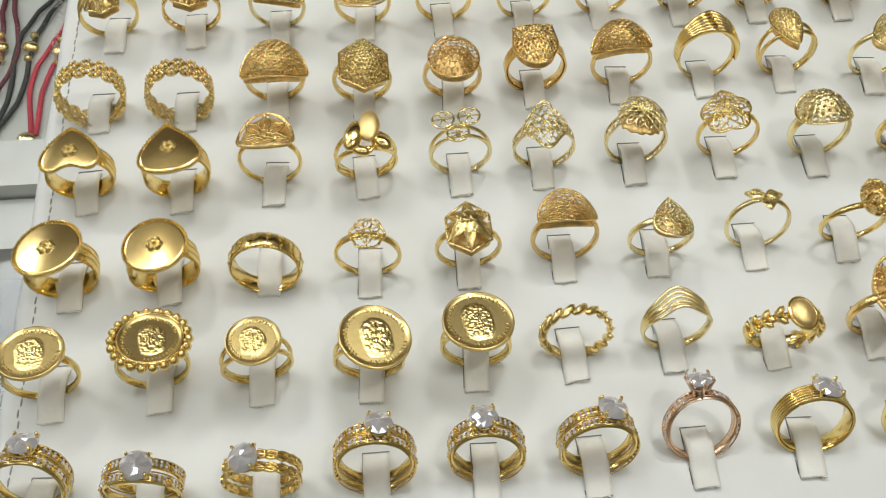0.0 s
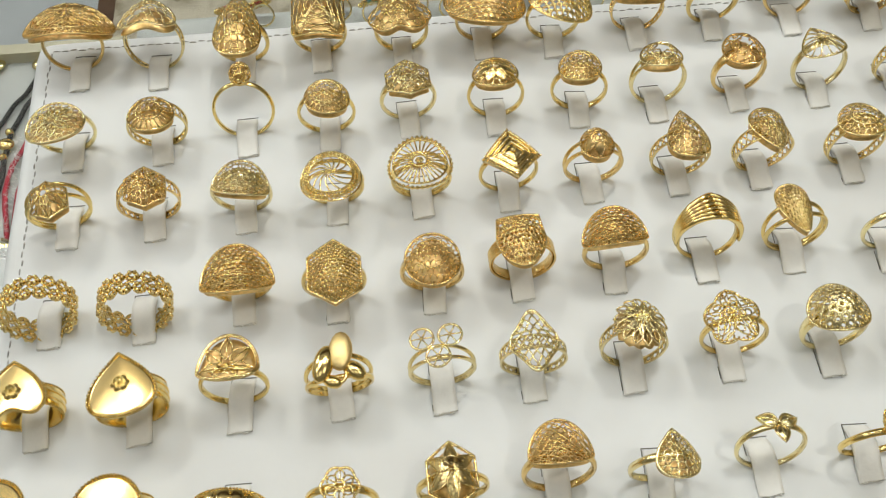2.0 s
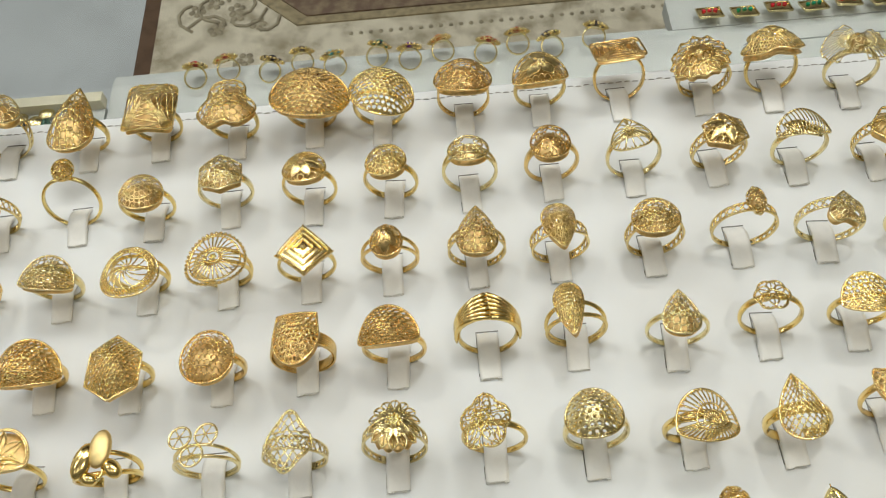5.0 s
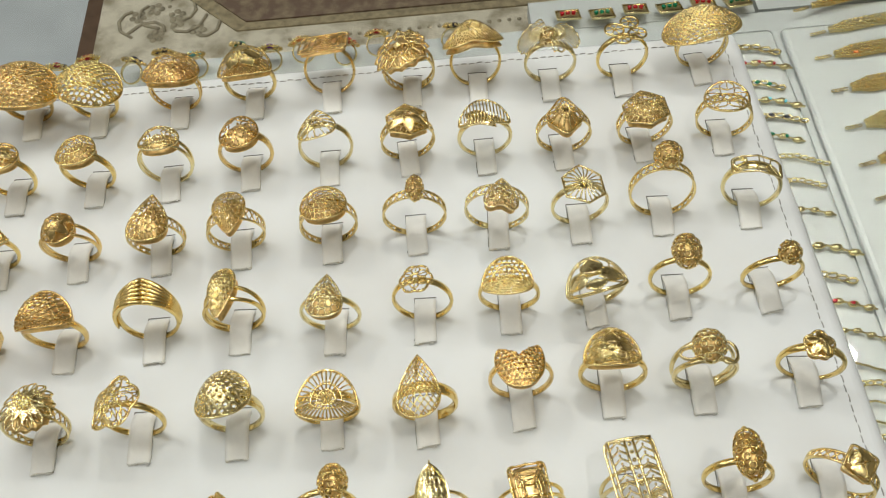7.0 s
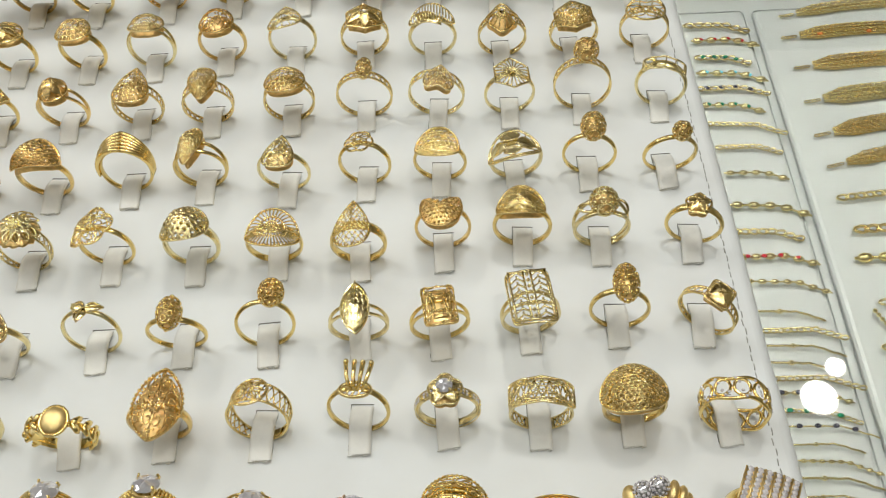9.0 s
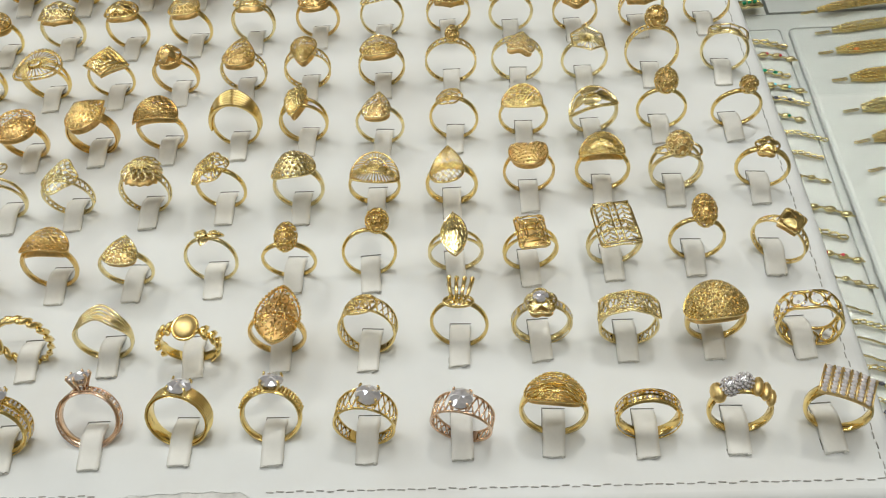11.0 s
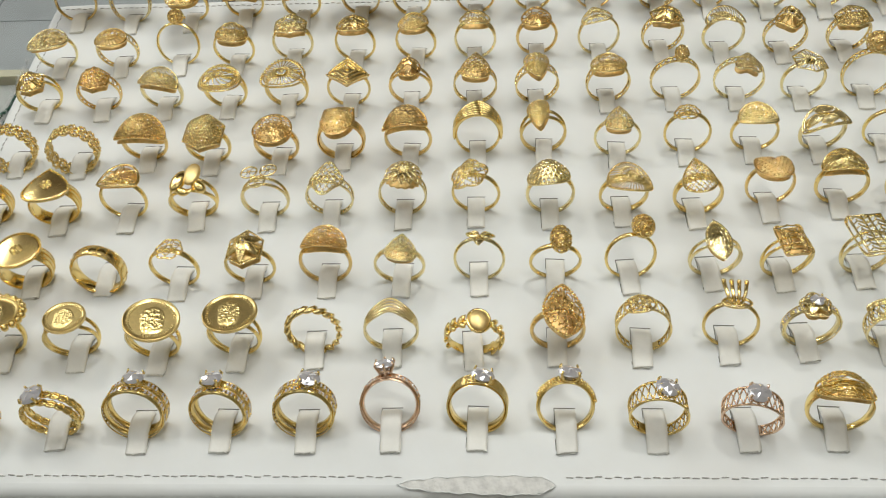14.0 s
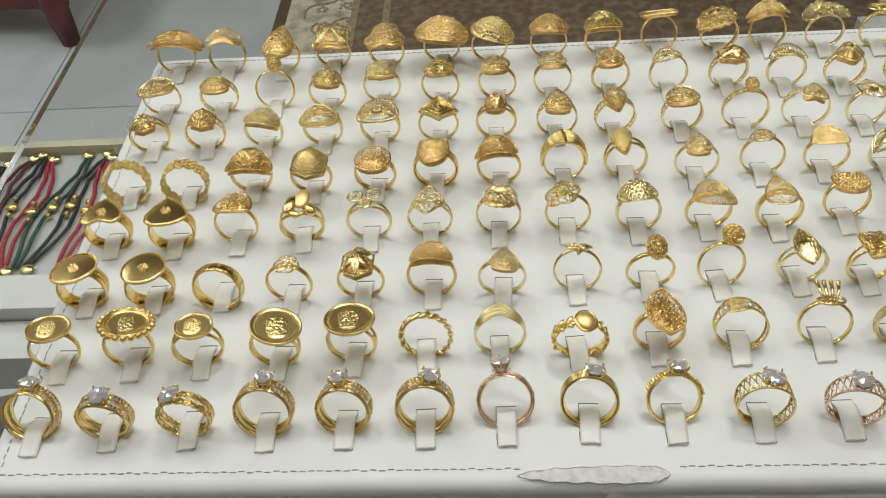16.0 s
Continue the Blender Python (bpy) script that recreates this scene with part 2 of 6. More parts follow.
# rounded border: fold, groove and lower bead
rim = [(x, ys[0]) for x in xs] + [(xs[-1], y) for y in ys[1:]] + [(x, ys[-1]) for x in reversed(xs[:-1])] + [(xs[0], y) for y in reversed(ys[1:-1])]
profile = [(0, 0), (0.0012, -0.0001), (0.0028, -0.0009), (0.0040, -0.0026), (0.0043, -0.0048), (0.0036, -0.0062), (0.0044, -0.0074), (0.0052, -0.0092), (0.0050, -0.0118), (0.0038, -0.0142), (0.0010, -0.0150)]


def rim_point(u, v):
    x, y = rim[int(round(u * len(rim))) % len(rim)]
    k = v * (len(profile) - 1)
    off, dz = profile[int(round(k))]
    ox = 0 if xs[0] < x < xs[-1] else math.copysign(1, x)
    oy = 0 if ys[0] < y < ys[-1] else (1 if y > 0.1 else -1)
    if ox and oy:
        ox, oy = ox * 0.75, oy * 0.75
    wob = 1 + 0.10 * noise.noise(Vector((x * 40, y * 40, dz * 300)))
    return (x + SHEAR * (y - 0.11) + ox * off * wob, y + oy * off * wob, dz + roll(x, y) * max(0.0, 1 + dz * 300))


S.grid(rim_point, len(rim), len(profile) - 1, wrap_u=True)
S.add([(xs[0], ys[0], -0.0149), (xs[-1], ys[0], -0.0149), (xs[-1], ys[-1], -0.0149), (xs[0], ys[-1], -0.0149)], [(3, 2, 1, 0)])
part("tray_pad", S, LEATHER, tray, unit=1.0)

# dashed stitching along the border
S = Shape()
step, IN = 2.9, 7.0


def stitch(x, y, dx, dy):
    z = roll(x / 1000, y / 1000) * 1000
    pts = [(x + SHEAR * (y - 110) + dx * s * 2.1, y + dy * s * 2.1, z + 0.16 - 1.0 * (2 * s - 1) ** 4 * 0.3) for s in (0, 0.25, 0.5, 0.75, 1)]
    S.tube(pts, 0.23, sides=4)


x = -TX * 1000 + IN
while x < TX * 1000 - IN - 2:
    for y in (TY0 * 1000 + IN, TY1 * 1000 - IN + 1.0):
        if not (y < 0 and -26 < x < 23):
            stitch(x, y + 0.2 * math.sin(x), 1, 0.06 * math.sin(7 * x))
    x += step
y = TY0 * 1000 + IN
while y < TY1 * 1000 - IN - 1:
    for x in (-TX * 1000 + IN - 0.5, TX * 1000 - IN):
        stitch(x + 0.2 * math.sin(y), y, 0.05 * math.sin(5 * y), 1)
    y += step
tagged(part("stitching", S, THREAD, tray, "grey dashed border stitching"), kind="stuff")

# torn strip of the front border: bare cloth, curled skin along its rim and a hanging shred
S = Shape()
TEAR = [(-35, 0.15), (-30, 1.6), (-22, 2.6), (-12, 3.0), (-4, 3.3), (4, 3.2), (9, 2.8), (12, 1.4), (13, 0.2)]


def tear_half(x):
    for (xa, ha), (xb, hb) in zip(TEAR, TEAR[1:]):
        if xa <= x <= xb:
            return ha + (hb - ha) * (x - xa) / (xb - xa)
    return 0.1


def torn(u, v):
    x = -35 + 48 * u
    h = tear_half(x)
    s = (v * 2 - 1) * h
    yy = -10.4 + s * 0.85 + 0.15 * math.sin(x * 0.9)
    drop = max(0.0, (-10.2 - yy)) ** 2 * 0.055
    return (x, yy, 0.22 - drop + 0.10 * math.sin(1.1 * x + 5 * v) * math.sin(0.4 * x))


part("torn_patch", S.grid(torn, 48, 6), TORN, tray, "frayed grey cloth under torn leatherette").location.x = 0.0105
S = Shape()
for side in (-1, 1):
    pts = []
    for i in range(49):
        x = -35 + i
        h = tear_half(x)
        yy = -10.4 + side * h * 0.88 + 0.22 * math.sin(0.8 * x + side) + 0.15 * math.sin(2.9 * x)
        pts.append((x, yy, 0.30 - max(0.0, -10.2 - yy) ** 2 * 0.055 + 0.18 * math.sin(1.3 * x)))
    S.tube(pts, [0.10 + 0.10 * abs(math.sin(1.3 * i)) for i in range(49)], sides=5)
S.grid(lambda u, v: (-8 + 6 * u + 1.2 * math.sin(4 * v), -13.8 - 2.5 * v - 0.4 * math.sin(6 * u), -1.2 - 9 * v - 0.8 * math.sin(5 * u + 3 * v)), 5, 6)
part("torn_skin", S, LEATHER, tray, "curled torn white leatherette edge").location.x = 0.0105
S = Shape()
for k in range(70):
    y = random.uniform(150, 196)
    x0 = -TX * 1000 + 0.4 + SHEAR * (y - 110)
    S.tube([(x0, y, random.uniform(-2.4, -0.2)), (x0 - random.uniform(0.4, 1.2), y + random.uniform(-1, 1), random.uniform(-1.5, 0.6)), (x0 - random.uniform(0.8, 2.6), y + random.uniform(-2, 2), random.uniform(-2.5, 0.8))], 0.09, sides=3)
for k in range(26):
    x0, y0 = -TX * 1000 + 2.2 + random.uniform(-0.5, 2), TY0 * 1000 + random.uniform(-0.6, 1)
    S.tube([(x0, y0, -8), (x0 - random.uniform(0, 1.5), y0 - random.uniform(0, 1.5), -11), (x0 - random.uniform(-1, 2), y0 - random.uniform(0, 2), -13.5)], 0.10, sides=3)
tagged(part("frayed_threads", S, TORN, tray, "loose frayed white threads at the worn border"), kind="stuff")

# tabs that hold the rings, and dark strips for the shaded slits round them
TABW = 6.5
tab_meshes = []
for k in range(5):
    rnd = random.Random(40 + k)
    lift, tip = rnd.uniform(2.8, 3.5), rnd.uniform(1.0, 1.5)
    line = [(15.6, -0.5), (14.8, 0.7), (12.6, lift * 0.75), (10.2, lift), (7.6, lift * 0.97), (4.6, lift * 0.68), (2.0, tip + 0.35), (0.5, tip + 0.1), (0.0, tip)]
    notch = rnd.uniform(0.2, 0.8)

    def strip(u, v, down=0.0, line=line, notch=notch, rnd=rnd):
        q = u * (len(line) - 1)
        i = min(int(q), len(line) - 2)
        yy = line[i][0] + (line[i + 1][0] - line[i][0]) * (q - i)
        zz = line[i][1] + (line[i + 1][1] - line[i][1]) * (q - i)
        edge = 0.25 * (abs(2 * v - 1) ** 6)
        if u > 0.99 and v > 0.8:
            yy += notch
        return ((v - 0.5) * TABW, yy + 0.12 * math.sin(9 * v + k), zz - edge - down)

    s = Shape().grid(strip, 16, 6, thick=1.15)
    # crumbling cut end of the tab
    for j in range(16):
        px = (rnd.uniform(0, 1) - 0.5) * (TABW - 0.2)
        s.ball((px, rnd.uniform(-0.12, 0.1) + 0.12 * math.sin(9 * (px / TABW + 0.5) + k), tip - rnd.uniform(0.1, 1.1)), rnd.uniform(0.15, 0.30), 5, 3, (1.8, 1, 0.8))
    tab_meshes.append(s.mesh("tab", TAB))
def tab_spot(r, c, off):
    """Lays one tab and its slits at row r and column c, shifted by off in millimetres; returns x, y and its turn."""
    rnd = random.Random(r * 31 + c)
    x = (c - 8) * (PITCH_X - 0.00006 * (r - 1)) - 0.0008 - 0.0002 * (r - 1) + 0.0024 * math.exp(-((c - 11) / 1.8) ** 2) + off[0] / 1000
    y = (r - 1) * PITCH_Y + off[1] / 1000
    a = rnd.uniform(-4, 4)
    ob = new("tab", rnd.choice(tab_meshes))
    ob.parent = tray
    ob.matrix_basis = pose(x, y - 0.0006, roll(x, y + 0.004) - 0.0003, 0, 0, a)
    ca, sa = math.cos(radians(a)), math.sin(radians(a))
    # dark strips on the pad stand in for the shade inside the cuts
    for x0, x1, y0, y1 in ((-3.4, 3.4, 14.85, 15.05), (-3.46, -3.25, 0.6, 14.9)):
        z = roll(x, y + y1 / 1000) * 1000 + 0.22
        slits.add([(x * 1000 + ca * px - sa * py, y * 1000 + sa * px + ca * py, z + dz) for dz in (-0.5, 0) for px, py in ((x0, y0), (x1, y0), (x1, y1), (x0, y1))],
                  [(4, 5, 6, 7), (0, 1, 5, 4), (1, 2, 6, 5), (2, 3, 7, 6), (3, 0, 4, 7)])
    return x, y, a


slits = Shape()


# ---- finger rings ----
def outline(shape, th):
    c, s = math.cos(th), math.sin(th)
    if shape == "drop":
        return c * (0.5 * (1 - s)) ** 0.5 * 1.28, s
    if shape == "heart":
        d = (math.degrees(th) + 90 + 180) % 360 - 180
        return c * (0.5 * (1 - s)) ** 0.42 * 1.22, s + 0.42 * math.exp(-(d / 24) ** 2)
    if shape == "marquise":
        return c * abs(c) ** 0.55, s
    if shape == "rect":
        return math.copysign(abs(c) ** 0.22, c), math.copysign(abs(s) ** 0.22, s)
    if shape == "rhomb":
        k = 1 / (abs(c) + abs(s))
        return c * k, s * k
    if shape == "hex":
        a = (th + math.pi / 6) % (math.pi / 3) - math.pi / 6
        k = 0.9 / math.cos(a)
        return c * k, s * k
    if shape == "flower":
        k = 0.90 + 0.13 * abs(math.cos(3 * th))
        return c * k, s * k
    if shape == "flower5":
        k = 0.86 + 0.2 * abs(math.cos(2.5 * th - math.pi / 4))
        return c * k, s * k
    if shape == "scallop":
        k = 0.93 + 0.07 * math.cos(12 * th)
        return c * k, s * k
    if shape == "star":
        k = 0.86 + 0.16 * abs(((th * 14 / (2 * math.pi)) % 1) * 2 - 1)
        return c * k, s * k
    if shape == "halfmoon":
        return c * (1 if s > 0 else 1 - 0.12 * s * s), (s if s > 0 else 0.38 * s)
    if shape == "crescent":
        d = (math.degrees(th) - 90 + 180) % 360 - 180
        return c, s - 1.45 * math.exp(-(d / 36) ** 2)
    if shape == "shield":
        k = 1 + 0.22 * max(0, s) * abs(math.sin(2 * th))
        return c * k * (0.86 + 0.16 * s), s * k
    if shape == "bell":
        k = 0.92 + 0.16 * math.cos(3 * (th - math.pi / 2)) + 0.06 * math.cos(6 * th)
        return c * k * (1 + 0.15 * s), s * k
    if shape == "wing":
        k = (1 / max(abs(c), abs(s))) ** 0.9 if s > 0 else 1
        return c * k * (0.92 - 0.12 * abs(s)), s * k * (0.85 if s > 0 else 1)
    if shape == "fan":
        return c * (0.68 + 0.34 * s), s
    if shape == "ogee":
        k = 0.82 + 0.2 * abs(math.cos(2 * th)) ** 2.5
        return c * k, s * k
    return c, s


class Head:
    """The face of a ring: a domed patch over an outline, in millimetres."""

    def __init__(self, shape, a, b, h, top, wrap, R, power=2.0, slide=0.0):
        self.shape, self.a, self.b, self.h, self.top, self.wrap, self.R, self.power, self.slide = shape, a, b, h, top, wrap, R, power, slide

    def at(self, u, v, off=0.0):
        r, th = math.hypot(u, v), math.atan2(v, u)
        ox, oy = outline(self.shape, th)
        x, y = r * self.a * ox, r * self.b * oy
        return (x, y + self.slide, self.top + self.h * (1 - min(1.2, r) ** self.power) + off - self.wrap * x * x / (2 * self.R))

    def flat(self, u, v, off=0.0):
        return (self.a * u, self.b * v + self.slide, self.top + self.h + off)

    def loop(self, S, cu, cv, ru, rv, wire, n=10, turn=0.0, off=0.0):
        pts = []
        for k in range(n):
            t = 2 * math.pi * k / n
            p, q = ru * math.cos(t), rv * math.sin(t)
            u, v = cu + p * math.cos(turn) - q * math.sin(turn), cv + p * math.sin(turn) + q * math.cos(turn)
            m = math.hypot(u, v)
            if m > 1:
                u, v = u / m, v / m
            pts.append(self.at(u, v, off))
        S.tube(pts, wire, True, 4)

    def ringline(self, S, r, wire, n=40, off=0.0, sides=5):
        S.tube([self.at(r * math.cos(2 * math.pi * k / n), r * math.sin(2 * math.pi * k / n), off) for k in range(n)], wire, True, sides)

    def line(self, S, u0, v0, u1, v1, wire, n=5, off=0.0, bend=0.0):
        pts = []
        for k in range(n + 1):
            t = k / n
            e = bend * math.sin(math.pi * t)
            pts.append(self.at(u0 + (u1 - u0) * t - (v1 - v0) * e, v0 + (v1 - v0) * t + (u1 - u0) * e, off))
        S.tube(pts, wire, False, 4)

    def petal(self, S, th, r0, r1, w, wire, off=0.0, filled=False, lift=0.0):
        du, dv = math.cos(th), math.sin(th)

        def edge(t, side):
            s = math.sin(math.pi * t ** 0.8) * w * side
            r = r0 + (r1 - r0) * t
            return self.at(du * r - dv * s, dv * r + du * s, off + lift * t * t)

        S.tube([edge(t / 6, 1) for t in range(7)] + [edge(t / 6, -1) for t in range(5, 0, -1)], wire, True, 4)
        if filled:
            S.grid(lambda p, q: edge(p, 2 * q - 1), 6, 3)
        else:
            S.tube([self.at(du * r, dv * r, off + lift * ((r - r0) / (r1 - r0)) ** 2) for r in (r0, (r0 + r1) / 2, r1)], wire * 0.8, False, 3)

    def sheet(self, S, r0=0.0, r1=1.0, off=0.0, thick=0.5, seg=40, rad=6):
        S.grid(lambda u, v, d=0.0: self.at((r0 + (r1 - r0) * v) * math.cos(2 * math.pi * u), (r0 + (r1 - r0) * v) * math.sin(2 * math.pi * u), off - d), seg, rad, wrap_u=True, thick=thick)


def fill(S, H, what, wire):
    k = what[0]
    if k == "bubbles":
        n, wire = what[1] + (1 if what[1] < 4 else 0), wire * 0.85
        for i in range(0, n + 1):
            m = 6 * i if i else 1
            for j in range(m):
                t = 2 * math.pi * (j + 0.5 * (i % 2)) / m
                rr = i / (n + 0.5)
                H.loop(S, rr * math.cos(t), rr * math.sin(t), 0.56 / (n + 0.5), 0.56 / (n + 0.5), wire, 8)
                if (i + j) % 2:
                    S.ball(H.at(rr * math.cos(t), rr * math.sin(t), -0.1), 0.32, 5, 3)
    elif k == "scales":
        n, wire = what[1] + 2, wire * 0.8
        for i in range(n + 1):
            v = -1 + 2 * i / n
            half = math.sqrt(max(0.0, 1 - v * v))
            m = max(1, int(half * n))
            for j in range(m):
                u = (-1 + (2 * j + 1) / m) * half
                w = half / m
                S.tube([H.at(u - w * math.cos(math.pi * q / 5), v + 1.5 / n * math.sin(math.pi * q / 5) - 0.5 / n, 0) for q in range(6)], wire, False, 4)
    elif k == "lattice":
        n = what[1]
        for i in range(-n, n + 1):
            d = i / (n + 0.5) * 1.0
            h = math.sqrt(max(0.0, 1 - d * d))
            for sx in (1, -1):
                c45 = 0.7071
                H.line(S, (d - h) * c45 * sx, (d + h) * c45, (d + h) * c45 * sx, (d - h) * c45, wire, 8, off=0.08 * sx)
    elif k == "spokes":
        _, n, r0, r1 = what
        for j in range(n):
            t = 2 * math.pi * j / n
            H.line(S, r0 * math.cos(t), r0 * math.sin(t), r1 * math.cos(t), r1 * math.sin(t), wire, 3)
    elif k == "petals":
        _, n, r0, r1 = what[:4]
        for j in range(n):
            H.petal(S, 2 * math.pi * (j + (what[5] if len(what) > 5 else 0)) / n + math.pi / 2, r0, r1, 0.75 * math.pi * (r0 + r1) / 2 / n * 1.15, wire, 0.25, filled=len(what) > 4 and what[4], lift=0.2)
    elif k == "scroll":
        n = what[1]
        for j in range(n):
            t0 = 2 * math.pi * j / n
            cu, cv = 0.56 * math.cos(t0), 0.56 * math.sin(t0)
            S.tube([H.at(cu + 0.36 * (1 - q / 16) * math.cos(t0 + q * 0.75), cv + 0.36 * (1 - q / 16) * math.sin(t0 + q * 0.75), 0.1) for q in range(15)], wire, False, 4)
        for j in range(n):
            t0 = 2 * math.pi * (j + 0.5) / n
            H.loop(S, 0.84 * math.cos(t0), 0.84 * math.sin(t0), 0.13, 0.13, wire, 8)
    elif k == "swirl":
        n = what[1]
        for j in range(n):
            t0 = 2 * math.pi * j / n
            S.tube([H.at((0.14 + 0.82 * q / 6) * math.cos(t0 + 0.16 * q), (0.14 + 0.82 * q / 6) * math.sin(t0 + 0.16 * q), 0.1) for q in range(7)], wire, False, 4)
    elif k == "ribs":
        n = what[1]
        for i in range(n):
            v = -0.9 + 1.8 * i / (n - 1)
            h = math.sqrt(max(0.02, 1 - v * v))
            H.line(S, -h, v, h, v, wire, 8, off=0.15)
    elif k == "columns":
        n = what[1]
        for i in range(n):
            u = -0.9 + 1.8 * i / (n - 1)
            h = math.sqrt(max(0.02, 1 - u * u))
            H.line(S, u, -h, u, h, wire, 8, off=0.15)
    elif k == "chevrons":
        n = what[1]
        for i in range(n):
            v = -0.80 + 1.6 * i / (n - 1)
            for sx in (1, -1):
                S.tube([H.flat(0.16 * sx, v - 0.06, 0.1), H.flat(0.48 * sx, v + 0.10, 0.1), H.flat(0.82 * sx, v - 0.08, 0.1)], wire, False, 4)
                S.ball(H.flat(0.5 * sx, v - 0.06, 0.1), 0.4, 5, 3)
            S.ball(H.flat(0, v, 0.2), 0.62, 6, 4)
        for u in (-0.17, 0.17, -0.85, 0.85):
            S.tube([H.flat(u, q, 0.15) for q in (-0.92, -0.3, 0.3, 0.92)], wire * 1.2, False, 5)
        for v in (-0.92, 0.92):
            S.tube([H.flat(q, v, 0.15) for q in (-0.9, 0, 0.9)], wire * 1.3, False, 5)
    elif k == "squares":
        n = what[1]
        for i in range(n + 1):
            d = -0.62 + 1.24 * i / n
            H.line(S, -0.66, d, 0.66, d, wire, 6, off=0.12)
            H.line(S, d, -0.66, d, 0.66, wire, 6, off=0.12)
    elif k == "circle":
        H.ringline(S, what[1], wire * 1.25, 36, 0.12)
    elif k == "beads":
        _, n, r, size = what
        for j in range(n):
            t = 2 * math.pi * j / n
            S.ball(H.at(r * math.cos(t), r * math.sin(t), size * 0.4), size, 6, 4)
    elif k == "knobs":
        _, n, size = what
        for i in range(n):
            rr, t = math.sqrt((i + 0.5) / n) * 0.93, i * 2.39996
            S.ball(H.at(rr * math.cos(t), rr * math.sin(t), size * 0.2), size, 5, 3)
    elif k == "holes":
        n, share = what[1], what[2] if len(what) > 2 else 0.62
        share = min(0.86, share + 0.09) if share > 0.65 else share
        p = 1.0 / (n + 0.15)
        for i in range(-n - 1, n + 2):
            for j in range(-n - 1, n + 2):
                cu, cv = p * (i + 0.5 * (j % 2)), p * 0.866 * j
                if math.hypot(cu, cv) > 1 + 0.3 * p:
                    continue
                hole = math.hypot(cu, cv) < 1 - 0.45 * p
                rings = []
                lip = 0.16 + 0.2 * ((3 * i + 5 * j) % 4) / 3
                for rr, off in ((None, 0.0), (share * p / 2, lip), (share * p / 2, -0.7)):
                    pts = []
                    for q in range(12):
                        t = math.pi * q / 6
                        ro = p / 2 / math.cos((t + math.pi / 6) % (math.pi / 3) - math.pi / 6) if rr is None else rr
                        u, v = cu + ro * math.cos(t), cv + ro * math.sin(t)
                        m = math.hypot(u, v)
                        if m > 1:
                            u, v = u / m, v / m
                        pts.append(H.at(u, v, off))
                    rings.append(pts)
                if hole:
                    S.add(rings[0] + rings[1] + rings[2], [(a * 12 + q, a * 12 + (q + 1) % 12, (a + 1) * 12 + (q + 1) % 12, (a + 1) * 12 + q) for a in (0, 1) for q in range(12)])
                else:
                    S.add(rings[0], [tuple(range(12))])
    elif k == "frame":
        for r in (0.9, 0.66, 0.4):
            H.ringline(S, r, wire * 1.5, 32, 0.15)
        S.ball(H.at(0, 0, 0.2), 1.0, 8, 4)


BEZEL_WORDS = {"circle": "round", "drop": "teardrop", "heart": "heart-shaped", "marquise": "marquise", "rect": "rectangular", "rhomb": "diamond-shaped", "hex": "hexagonal",
               "flower": "flower-shaped", "flower5": "five-petal", "scallop": "scalloped round", "star": "sunflower", "halfmoon": "half-moon", "crescent": "crescent",
               "shield": "shield-shaped", "bell": "bell-shaped", "fan": "fan-shaped", "wing": "winged", "ogee": "pointed ogee"}


def hoop(S, R, w0, w1, th, y0=0.0, gap=0.0, seg=56, ridge=0.0):
    """A solid band: w0 wide at the bottom, w1 at the top; gap shifts it sideways towards the top."""
    prof = [(-0.5, 0.25), (-0.38, 0.85), (0, 1.0 + ridge), (0.38, 0.85), (0.5, 0.25), (0.4, -0.05), (-0.4, -0.05)]

    def p(u, v):
        phi = 2 * math.pi * u
        k = (0.5 + 0.5 * math.cos(phi)) ** 1.6
        w = w0 + (w1 - w0) * k
        a, b = prof[int(round(v * 7)) % 7]
        return cyl_r(R, phi, y0 + gap * k + a * w, -th + b * th)

    S.grid(p, seg, 7, wrap_u=True)


def cyl_r(R, phi, y, off):
    """Point at the angle phi from the top of a hoop of outer radius R standing on z = 0."""
    return ((R + off) * math.sin(phi), y, R + (R + off) * math.cos(phi))


def brilliant(S, c, r, tilt=0.0):
    cx, cy, cz = c
    v, f = [], []
    for n, (rr, z) in enumerate(((0.36, 0.40), (0.74, 0.27), (1.0, 0.02), (1.0, -0.04), (0.5, -0.46))):
        for k in range(12):
            a = 2 * math.pi * (k + 0.5 * (n % 2)) / 12
            cut = 1 + (0.10 * (-1) ** k if n < 2 else 0)
            v.append((cx + r * rr * cut * math.cos(a), cy + r * rr * cut * math.sin(a), cz + r * (z - (0.05 * (k % 3) if n < 2 else 0))))
    v.append((cx, cy, cz - 0.86 * r))
    v.append((cx, cy, cz + 0.38 * r))
    f += [(61, k, (k + 1) % 12) for k in range(12)]
    for n in range(4):
        for k in range(12):
            m = (k + 1) % 12
            a, b, c2, d = n * 12 + k, n * 12 + m, (n + 1) * 12 + k, (n + 1) * 12 + m
            if n % 2 == 0:
                f += [(a, c2, b), (b, c2, d)]
            else:
                f += [(a, c2, d), (a, d, b)]
    for k in range(12):
        f.append((48 + k, 60, 48 + (k + 1) % 12))
    S.add(v, f)


